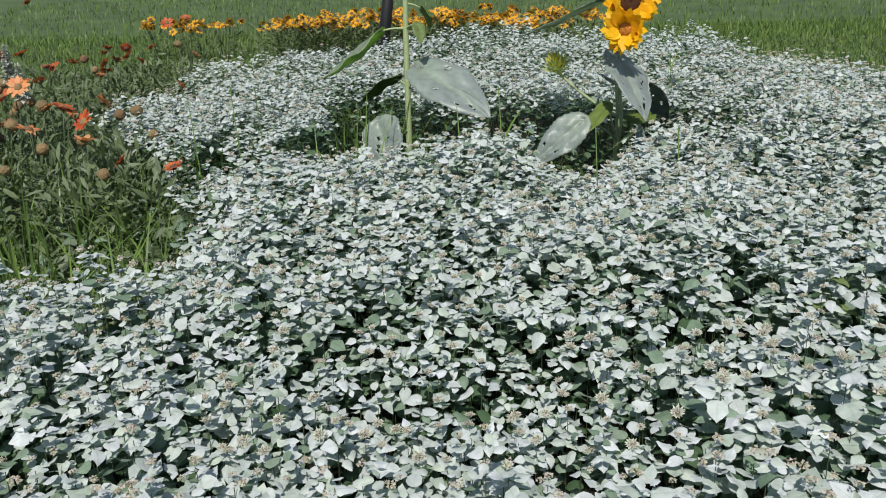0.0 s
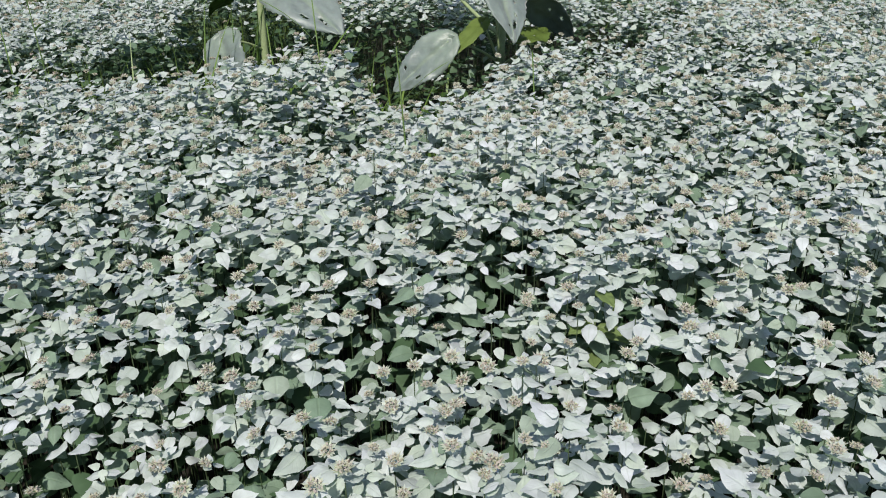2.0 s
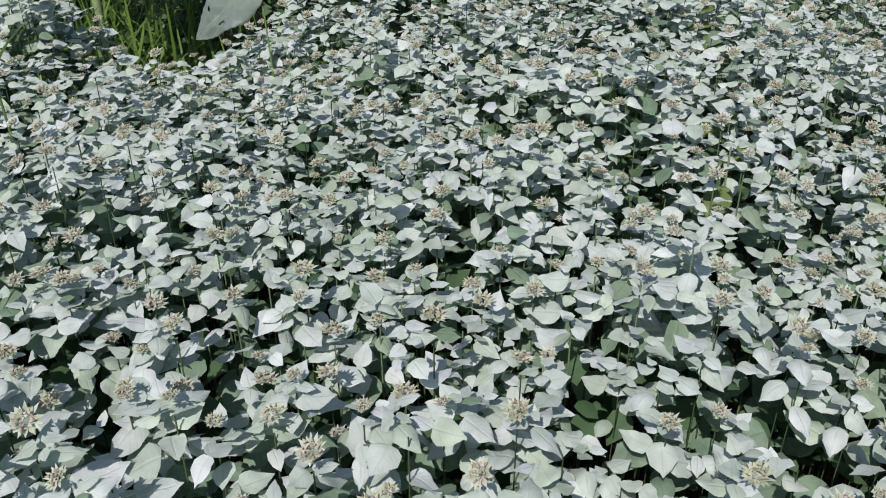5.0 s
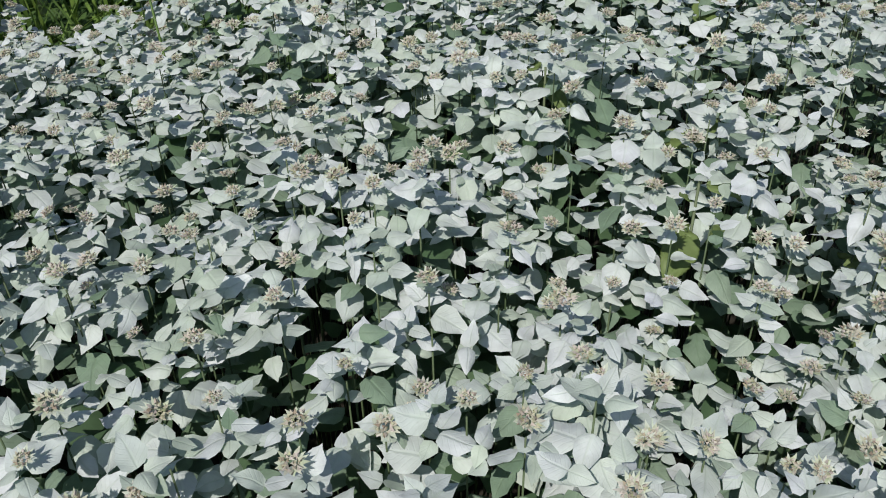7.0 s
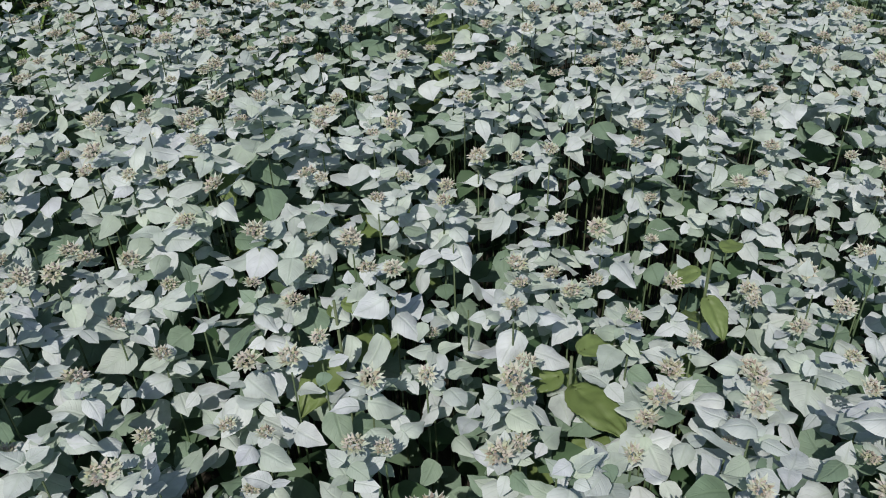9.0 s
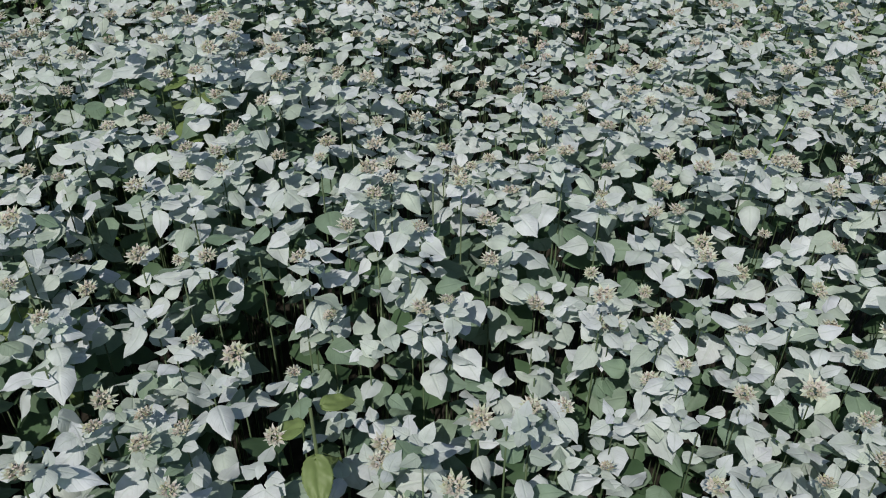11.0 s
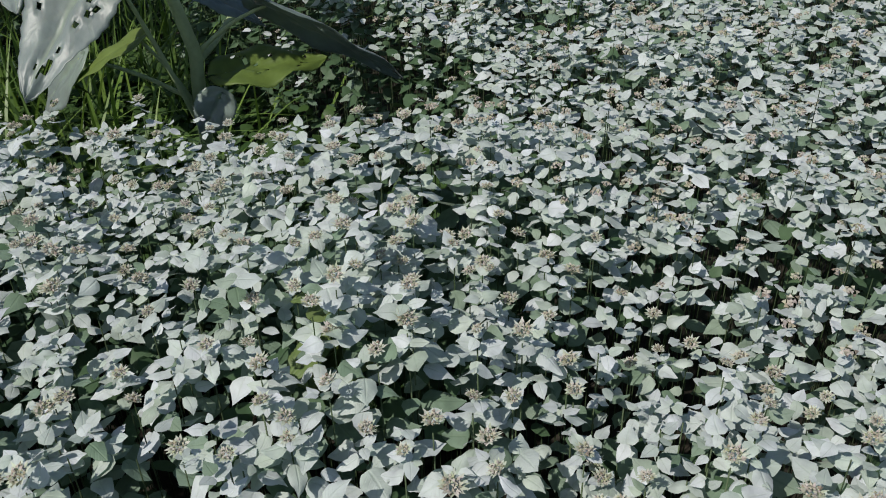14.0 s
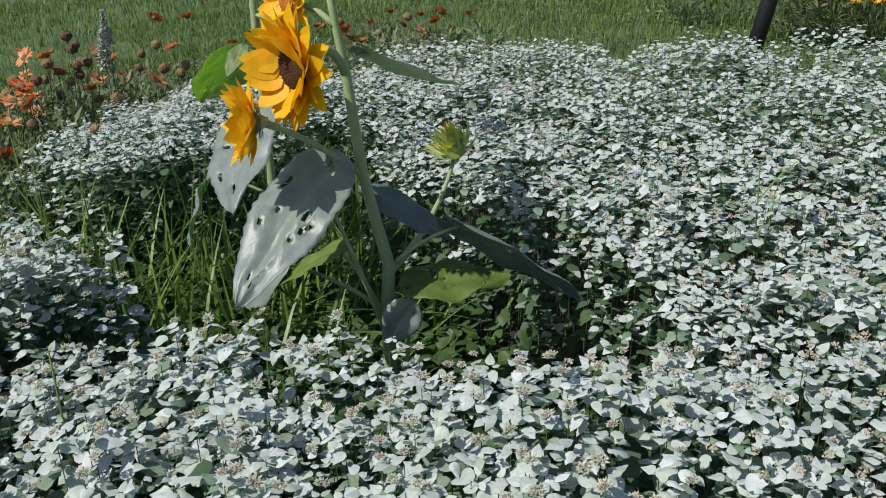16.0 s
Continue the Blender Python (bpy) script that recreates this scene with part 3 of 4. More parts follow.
def build_buttons():
    n = len(SX)
    bloom = (rng.uniform(0, 1, n) < np.clip(0.80 + 0.5 * CLUMP, 0.4, 0.98)) & (DEEP < 0.4) & (SY < 6.0)
    size = rng.uniform(0.018, 0.031, n)
    idx = np.nonzero(bloom)[0]
    mats = leaf_turns(rng.uniform(0, 6.28, n), rng.normal(0, 0.2, n), rng.normal(0, 0.2, n), size)
    own = {int(i) for i in idx if OWN[i]}
    rest = np.array([i for i in idx if not OWN[i]])
    dome, ruff = button_template(34, 1), ruff_template(15, 4)
    near = (SY < 3.7) & (SX > -0.4) & (SX < 2.9) & (SY > 1.3)
    for some, (bv, bf), material, word in ((rest[near[rest]], dome, BUTTON, "button_flowers"), (rest[near[rest]], ruff, RUFF, "button_bracts"), (rest[~near[rest]], button_template(13, 2, 1.8), BUTTON, "far_button_flowers")):
        v, f = spread(bv, bf, mats[some], np.stack([SX[some], SY[some], SH[some] + 0.016], -1))
        tagged(part(word, mesh_from(word, v, f, False), material, mint), kind="stuff")
    dome, ruff = mesh_from("flower_head", *dome, False), mesh_from("bract_ruff", *ruff, False)
    dome.materials.append(BUTTON)
    ruff.materials.append(RUFF)
    for i in sorted(own):
        head = part("flower_head", dome, None, PLANTS[i])
        head.matrix_basis = Matrix.Translation((0, 0, SH[i] - SG[i] + 0.016)) @ Matrix([list(q) for q in mats[i]]).to_4x4()
        part("bract_ruff", ruff, None, head)


build_buttons()

# ---- sunflowers ----
def broad_leaf(name, parent, base, tip, face, width, material=None, holes=0, fold=0.20, droop=0.12, seed=1, label="", foot=None):
    """A heart-shaped toothed leaf from base to tip; face: the way its upper side looks; holes: gnawed spots. foot: where its stalk starts."""
    r = random.Random(seed)
    base, tip, face = Vector(base), Vector(tip), Vector(face).normalized()
    ahead = tip - base
    length = ahead.length
    ahead.normalize()
    side = face.cross(ahead).normalized()
    up = ahead.cross(side).normalized()
    nu, nv = 26, 18
    gnawed = [(r.uniform(0.2, 0.85), r.choice((-1, 1)) * r.uniform(0.12, 0.62), r.uniform(0.014, 0.042)) for _ in range(holes)]
    bm = bmesh.new()
    spot = bm.verts.layers.float_vector.new("leaf")
    grid = []
    for i in range(nu + 1):
        u = i / nu
        w = width * 0.5 * (math.sin(math.pi * u ** 0.62) ** 0.75 if 0 < u < 1 else 0.0)
        w *= 1 + (0.035 if i % 2 else -0.02)
        row = []
        for j in range(nv + 1):
            v = j / nv * 2 - 1
            back = 0.13 * length * max(0, 1 - u * 3.2) * abs(v) ** 1.3
            ruffle = 0.035 * width * math.sin(u * 15 + seed + v) * abs(v) ** 2 + 0.06 * width * noise.noise(Vector((u * 4, v * 2, seed)))
            z = fold * w * 2 * abs(v) - droop * length * (u * u) - 0.17 * w * v * v * 2 + ruffle
            # raised side veins
            z -= 0.022 * width * max(0, 1 - abs(((u * 6 - abs(v) * 1.6) % 1) - 0.5) * 7) * (abs(v) < 0.8)
            row.append(bm.verts.new(base + ahead * (u * length - back) + side * (v * w) + up * z))
            row[-1][spot] = Vector((u, abs(v), 0))
        grid.append(row)
    for i in range(nu):
        for j in range(nv):
            u, v = (i + 0.5) / nu, (j + 0.5) / nv * 2 - 1
            if any((u - hu) ** 2 * 1.3 + ((v - hv) * 0.42) ** 2 < hr * hr for hu, hv, hr in gnawed):
                continue
            bm.faces.new((grid[i][j], grid[i + 1][j], grid[i + 1][j + 1], grid[i][j + 1]))
    bmesh.ops.remove_doubles(bm, verts=bm.verts[:], dist=0.0004)
    bmesh.ops.solidify(bm, geom=bm.faces[:], thickness=0.0009)
    bmesh.ops.delete(bm, geom=[v for v in bm.verts if not v.link_faces], context="VERTS")
    leaf = part(name, bm, material or SUN_LEAF, parent, label)
    if foot:
        f = Vector(foot)
        mid = (f + base) / 2 + Vector((0, 0, 0.25 * (base - f).length * 0.5))
        part("leaf_stalk", tube(bend(f, mid, base + ahead * 0.01), [0.0058, 0.0055, 0.005, 0.0046, 0.0042, 0.0038, 0.0034]), SUN_STEM, leaf)
    return leaf


def ray_petal(length, width, curl):
    v, f = leaf_template(width / length, 5, 0.05, -curl)
    return mesh_from("petal", v * np.array([length, length, length]), f)


def sunflower_head(parent, centre, face, radius, disc_radius, young, seed, count=22):
    """Disc, green bracts and a ring of petals, each petal a piece of its own. face: the way it looks."""
    r = random.Random(seed)
    q = Vector(face).normalized().to_track_quat("Z", "Y").to_matrix().to_4x4()
    place = Matrix.Translation(centre) @ q
    bm = bmesh.new()
    rings = []
    for i in range(7):
        a = i / 6
        rad = disc_radius * math.sin(a * math.pi / 2)
        z = disc_radius * (0.32 if not young else 0.45) * math.cos(a * math.pi / 2) - (0.10 * disc_radius if i == 0 else 0)
        rings.append([bm.verts.new(place @ Vector((rad * math.cos(t), rad * math.sin(t), z + r.uniform(0, 0.0015)))) for t in (k * math.tau / 20 for k in range(20))])
    for a, b in zip(rings, rings[1:]):
        for k in range(20):
            bm.faces.new((a[k], b[k], b[(k + 1) % 20], a[(k + 1) % 20]))
    # florets standing on the disc
    for i in range(150):
        d = disc_radius * math.sqrt((i + 0.5) / 150) * 0.97
        t = i * 2.39996
        z = disc_radius * (0.32 if not young else 0.45) * math.sqrt(max(0, 1 - (d / disc_radius) ** 2))
        m = place @ Matrix.Translation((d * math.cos(t), d * math.sin(t), z)) 
        bmesh.ops.create_cone(bm, segments=4, radius1=disc_radius * 0.055, radius2=disc_radius * 0.02, depth=disc_radius * 0.12, matrix=m)
    head = part("flower_head", bm, DISC_YOUNG if young else DISC, parent, "open golden sunflower head with a dark brown disc" if not young else "smaller golden sunflower head with an orange disc")
    length = radius - disc_radius * 0.8
    shapes = [ray_petal(length * s, length * w, c) for s, w, c in ((1.0, 0.64, 0.16), (1.12, 0.54, -0.10), (0.90, 0.66, 0.34), (1.04, 0.58, 0.08))]
    for s in shapes:
        s.materials.append(PETAL)
    for ring in range(2):
        for k in range(count):
            t = (k + 0.5 * ring) * math.tau / count + r.uniform(-0.07, 0.07)
            m = Matrix.Rotation(t, 4, "Z") @ Matrix.Translation((disc_radius * 0.82, 0, -0.004 * ring)) @ Matrix.Rotation(-r.uniform(0.08, 0.85) + 0.25 * ring, 4, "Y") @ Matrix.Rotation(r.uniform(-0.4, 0.4), 4, "X")
            pet = part("petal", r.choice(shapes), None, head)
            pet.matrix_basis = place @ m
    shape = mesh_from("bract", *leaf_template(0.42, 4, 0.12, -0.25))
    shape.materials.append(SUN_STEM)
    for ring in range(2):
        for k in range(14):
            t = (k + 0.5 * ring) * math.tau / 14
            m = place @ Matrix.Rotation(t, 4, "Z") @ Matrix.Translation((disc_radius * 0.55, 0, -0.012 - 0.006 * ring)) @ Matrix.Rotation(r.uniform(-0.1, 0.35), 4, "Y") @ Matrix.Scale(disc_radius * 0.95 * r.uniform(0.8, 1.2), 4)
            part("bract", shape, None, head).matrix_basis = m
    bm = bmesh.new()
    bmesh.ops.create_cone(bm, cap_ends=True, segments=16, radius1=disc_radius * 0.25, radius2=disc_radius * 0.95, depth=0.03, matrix=place @ Matrix.Translation((0, 0, -0.017)))
    part("receptacle", bm, SUN_STEM, head)
    return head


def sunflower_bud(parent, centre, face, radius, seed):
    r = random.Random(seed)
    place = Matrix.Translation(centre) @ Vector(face).normalized().to_track_quat("Z", "Y").to_matrix().to_4x4()
    bm = bmesh.new()
    bmesh.ops.create_uvsphere(bm, u_segments=14, v_segments=8, radius=radius * 0.62, matrix=place @ Matrix.Diagonal((1, 1, 0.75, 1)))
    bud = part("bud", bm, BUD_GREEN, parent, "half-open green bud with yellow tips")
    shape = mesh_from("bract", *leaf_template(0.34, 4, 0.12, -0.35))
    shape.materials.append(BUD_GREEN)
    for ring in range(3):
        for k in range(12):
            m = place @ Matrix.Rotation((k + ring / 3) * math.tau / 12, 4, "Z") @ Matrix.Translation((radius * (0.55 - 0.12 * ring), 0, radius * (-0.25 + 0.22 * ring))) @ Matrix.Rotation(-r.uniform(0.2, 0.6) - 0.3 * ring, 4, "Y") @ Matrix.Scale(radius * r.uniform(0.9, 1.6), 4)
            part("bract", shape, None, bud).matrix_basis = m
    shape = mesh_from("petal", *leaf_template(0.3, 3, 0.1, -0.2))
    shape.materials.append(BUD_TIP)
    for k in range(24):
        m = place @ Matrix.Rotation(k * 2.4, 4, "Z") @ Matrix.Translation((radius * 0.3 * r.random(), 0, radius * 0.3)) @ Matrix.Rotation(-r.uniform(0.2, 1.3), 4, "Y") @ Matrix.Scale(radius * r.uniform(1.0, 1.35), 4)
        part("petal", shape, None, bud).matrix_basis = m


def build_sunflower_front():
    s = tagged(new("sunflower"), "branching sunflower with golden heads, holed grey-green leaves and a half-open bud", "sunflower", "sunflowers")
    inv = Vector((0.80, 3.865, 0.0))
    s.matrix_basis = Matrix.Translation(inv)
    def P(*p): return Vector(p) - inv
    part("stem", tube([P(0.800, 3.865, 0.0), P(0.798, 3.860, 0.3), P(0.797, 3.857, 0.6), P(0.804, 3.866, 0.742), P(0.788, 3.846, 0.86), P(0.774, 3.830, 0.967), P(0.767, 3.820, 1.09), P(0.760, 3.812, 1.204), P(0.750, 3.800, 1.31), P(0.738, 3.787, 1.43)],
                      [0.017, 0.0165, 0.016, 0.0155, 0.0135, 0.0128, 0.0118, 0.0108, 0.008, 0.0065], 12), SUN_STEM, s, "pale green ribbed stem")
    # large upper head, nodding towards the sun, on a short arched stalk
    part("flower_stalk", tube(bend(P(0.761, 3.812, 1.19), P(0.775, 3.77, 1.285), P(0.786, 3.70, 1.237)), [0.0105, 0.0105, 0.010, 0.010, 0.0105, 0.0115, 0.013]), SUN_STEM, s)
    sunflower_head(s, P(0.79, 3.668, 1.228), (0.05, -1, -0.02), 0.122, 0.045, False, 3, 26)
    part("flower_stalk", tube(bend(P(0.775, 3.83, 0.962), P(0.766, 3.73, 1.06), P(0.761, 3.605, 1.123)), [0.0078, 0.0072, 0.0068, 0.0066, 0.0066, 0.0072, 0.009]), SUN_STEM, s)
    sunflower_head(s, P(0.76, 3.58, 1.128), (-0.42, -0.9, 0.03), 0.096, 0.027, True, 5, 22)
    part("flower_stalk", tube(bend(P(0.75, 3.80, 1.29), P(0.715, 3.785, 1.33), P(0.665, 3.765, 1.335)), [0.007] * 7), SUN_STEM, s)
    sunflower_head(s, P(0.655, 3.75, 1.34), (0.05, -0.95, 0.2), 0.075, 0.024, True, 8, 18)
    # bud on its own branch
    part("bud_stalk", tube(bend(P(0.804, 3.866, 0.72), P(0.70, 4.10, 0.75), P(0.578, 4.272, 0.862)), [0.009, 0.0085, 0.008, 0.0072, 0.0065, 0.006, 0.0065]), SUN_STEM, s)
    sunflower_bud(s, P(0.572, 4.283, 0.885), (-0.1, -0.45, 0.85), 0.05, 4)
    # thin side branch rising from the foot of the stem
    part("branch", tube(bend(P(0.80, 3.85, 0.56), P(0.795, 3.79, 0.76), P(0.762, 3.738, 0.93)), [0.007, 0.0065, 0.006, 0.0055, 0.005, 0.0045, 0.004]), SUN_STEM, s)
    broad_leaf("leaf", s, P(0.76, 3.75, 1.0), P(0.85, 3.44, 0.822), (0.42, -0.65, 0.65), 0.185, holes=15, seed=2, foot=P(0.774, 3.83, 0.967), label="large leaf eaten through with small holes")
    # its dark colour carries the shade on the side that shows
    broad_leaf("leaf", s, P(0.905, 3.985, 0.838), P(1.10, 4.23, 0.655), (-0.19, 0.675, 0.71), 0.14, SUN_SHADED, holes=2, fold=0.1, droop=0.06, seed=3, foot=P(0.804, 3.866, 0.735), label="long dark leaf hanging with its underside out")
    broad_leaf("leaf", s, P(0.617, 3.70, 0.742), P(0.405, 3.655, 0.58), (-0.1, -0.8, 0.6), 0.15, holes=4, seed=5, foot=P(0.797, 3.857, 0.62), label="drooping grey-green lower leaf")
    broad_leaf("leaf", s, P(0.70, 3.92, 1.215), P(0.39, 4.47, 0.97), (-0.1, 0.1, 1.0), 0.09, holes=0, fold=0.12, droop=-0.06, seed=4, foot=P(0.76, 3.812, 1.204))
    broad_leaf("leaf", s, P(0.86, 3.885, 0.70), P(0.985, 4.09, 0.712), (0.12, -0.15, 1.0), 0.16, SUN_LIME, 14, seed=6, droop=0.05, foot=P(0.84, 3.86, 0.36), label="low yellow-green leaf full of holes")
    broad_leaf("leaf", s, P(0.735, 3.785, 0.79), P(0.625, 3.65, 0.715), (0.2, 0.05, 1), 0.08, SUN_LIME, 1, seed=7, foot=P(0.797, 3.855, 0.60), label="small yellow-green leaf lit from behind")
    broad_leaf("leaf", s, P(0.725, 3.88, 0.90), P(0.89, 4.01, 0.80), (0.38, -0.2, 0.9), 0.085, SUN_SHADED, 1, seed=9, foot=P(0.785, 3.845, 0.87))
    broad_leaf("leaf", s, P(0.896, 3.85, 0.675), P(0.881, 3.79, 0.59), (0.75, -0.3, 0.55), 0.09, SUN_LEAF, 0, seed=8, foot=P(0.797, 3.857, 0.60))


def build_sunflower_back():
    s = tagged(new("sunflower"), "tall sunflower stem with big drooping grey-green leaves", "sunflower", "sunflowers")
    inv = Vector((-0.145, 4.10, 0.0))
    s.matrix_basis = Matrix.Translation(inv)
    def P(*p): return Vector(p) - inv
    part("stem", tube([P(-0.145, 4.10, 0.0), P(-0.143, 4.10, 0.4), P(-0.14, 4.10, 0.75), P(-0.138, 4.10, 1.1), P(-0.13, 4.10, 1.45), P(-0.12, 4.09, 1.78)], [0.016, 0.0155, 0.014, 0.013, 0.011, 0.0085], 12), SUN_STEM, s, "pale green ribbed stem")
    sunflower_head(s, P(-0.11, 4.03, 1.83), (0.05, -1, 0.15), 0.10, 0.045, False, 11)
    broad_leaf("leaf", s, P(-0.27, 4.09, 1.09), P(-0.53, 4.07, 0.895), (-0.59, 0.17, 0.79), 0.20, SUN_THIN, holes=1, fold=0.03, droop=0.03, seed=12, foot=P(-0.138, 4.10, 1.10))
    broad_leaf("leaf", s, P(-0.07, 4.03, 0.93), P(0.23, 3.74, 0.79), (0.2, -0.7, 0.65), 0.25, holes=5, seed=13, foot=P(-0.14, 4.10, 0.82))
    broad_leaf("leaf", s, P(-0.27, 3.95, 0.70), P(-0.21, 3.79, 0.53), (-0.5, -0.75, 0.4), 0.22, holes=6, seed=14, foot=P(-0.142, 4.10, 0.62))
    broad_leaf("leaf", s, P(-0.19, 4.10, 0.88), P(-0.38, 4.17, 0.77), (-0.3, 0.3, 0.8), 0.14, GREEN, 1, seed=15, foot=P(-0.141, 4.10, 0.84))
    broad_leaf("leaf", s, P(-0.06, 4.11, 1.19), P(-0.02, 4.19, 1.10), (0.7, 0.2, 0.6), 0.10, SUN_LIME, 1, seed=16, foot=P(-0.137, 4.10, 1.21))
    broad_leaf("leaf", s, P(-0.08, 4.02, 1.13), P(-0.06, 3.94, 1.06), (0.3, -0.3, 0.9), 0.065, LIME, 0, seed=17, foot=P(-0.137, 4.10, 1.10))


build_sunflower_front()
build_sunflower_back()


# ---- black post ----
def build_post():
    p = tagged(new("garden_post"), "slender black metal post leaning a little among the mint", "post")
    part("shaft", tube([(-0.63, 7.62, 0.0), (-0.50, 7.80, 1.0), (-0.38, 7.96, 1.95)], [0.05, 0.05, 0.05], 20), BLACK, p)
    part("cap", tube([(-0.38, 7.96, 1.95), (-0.377, 7.965, 1.98), (-0.376, 7.967, 1.99)], [0.054, 0.054, 0.036], 20), BLACK, p)


build_post()


# ---- blanket flowers, coneflowers, spikes ----
def ray_flower_mesh(petals, r_in, r_out, width, dish, seed):
    r = random.Random(seed)
    vs, fs = [], []
    for k in range(petals):
        t = k * math.tau / petals + r.uniform(-0.12, 0.12)
        tv, tf = leaf_template(width, 3, 0.08, r.uniform(-0.05, 0.2))
        L = (r_out - r_in) * r.uniform(0.85, 1.1)
        m = Matrix.Rotation(t, 4, "Z") @ Matrix.Translation((r_in, 0, 0)) @ Matrix.Rotation(-dish + r.uniform(-0.3, 0.3), 4, "Y") @ Matrix.Scale(L, 4)
        b = len(vs)
        vs += [m @ Vector(p) for p in tv]
        fs += [tuple(b + i for i in q) for q in tf]
    return mesh_from("rays", np.array([tuple(v) for v in vs]), np.array(fs))


def ball_mesh(radius, flat, seed):
    bm = bmesh.new()
    bmesh.ops.create_icosphere(bm, subdivisions=2, radius=radius)
    for v in bm.verts:
        v.co *= 1 + 0.10 * noise.cell(v.co * 900) + 0.06 * noise.noise(v.co * 300)
        v.co.z *= flat
    me = bpy.data.meshes.new("disc")
    bm.to_mesh(me)
    bm.free()
    return me


RED_RAYS = [ray_flower_mesh(15, 0.010, 0.045, 0.56, 0.25, k) for k in range(3)]
PEACH_RAYS = [ray_flower_mesh(15, 0.010, 0.047, 0.56, 0.2, k + 5) for k in range(3)]
for me in RED_RAYS:
    me.materials.append(RED)
for me in PEACH_RAYS:
    me.materials.append(PEACH)
BALL, LOW_BALL = ball_mesh(0.024, 0.95, 1), ball_mesh(0.017, 0.65, 2)
BALL.materials.append(SEED)
LOW_BALL.materials.append(SEED)
YELLOW_RAYS = [ray_flower_mesh(13, 0.010, 0.047, 0.42, -0.15, k + 20) for k in range(3)]
for me in YELLOW_RAYS:
    me.materials.append(YELLOW)


def foliage_mesh(name, count, reach, low, high, size, width, seed, up=0.4):
    g = np.random.default_rng(seed)
    tv, tf = leaf_template(width, 3, 0.12, 0.15)
    az = g.uniform(0, 6.28, count)
    d = reach * np.sqrt(g.uniform(0, 1, count))
    pos = np.stack([np.cos(az) * d, np.sin(az) * d, g.uniform(low, high, count)], -1)
    v, f = spread(tv, tf, leaf_turns(az + g.normal(0, 0.8, count), g.normal(up, 0.35, count), g.normal(0, 0.4, count), size * g.uniform(0.6, 1.3, count)), pos)
    return mesh_from(name, v, f)


def blanket_flower(x, y, heads, seed):
    """heads: (x, y, z, kind): red, peach or seed."""
    r = random.Random(seed)
    z0 = float(ground_z(x, y))
    p = tagged(new("blanket_flower"), "blanket flower with red and orange blooms and round brown seed heads", "flower", "blanket flowers")
    p.matrix_basis = Matrix.Translation((x, y, z0))
    for hx, hy, hz, kind in heads:
        top = Vector((hx - x, hy - y, hz - z0))
        foot = Vector((top.x * 0.6 + r.uniform(-0.04, 0.04), top.y * 0.6 + r.uniform(-0.04, 0.04), 0))
        mid = (top + foot) / 2 + Vector((r.uniform(-0.04, 0.04), r.uniform(-0.04, 0.04), 0.05))
        stalk = part("flower_stalk", tube(bend(foot, mid, top, 6), [0.0026, 0.0025, 0.0024, 0.0022, 0.002, 0.0022], 5), MINT_STEM, p)
        tilt = Matrix.Rotation(r.uniform(0, 6.28), 4, "Z") @ Matrix.Rotation(r.uniform(0.1, 0.9), 4, "X")
        head = part("flower_disc", BALL if kind == "seed" else LOW_BALL, None, stalk)
        head.matrix_basis = Matrix.Translation(top) @ tilt @ Matrix.Scale(r.uniform(0.95, 1.3), 4)
        if kind != "seed":
            ray = part("bloom", r.choice(RED_RAYS if kind == "red" else PEACH_RAYS), None, stalk)
            ray.matrix_basis = Matrix.Translation(top) @ tilt @ Matrix.Scale(r.uniform(0.95, 1.3), 4)
    part("foliage", foliage_mesh("foliage", 420, 0.20, 0.03, 0.60, 0.075, 0.26, seed, 0.75), HERB, p)


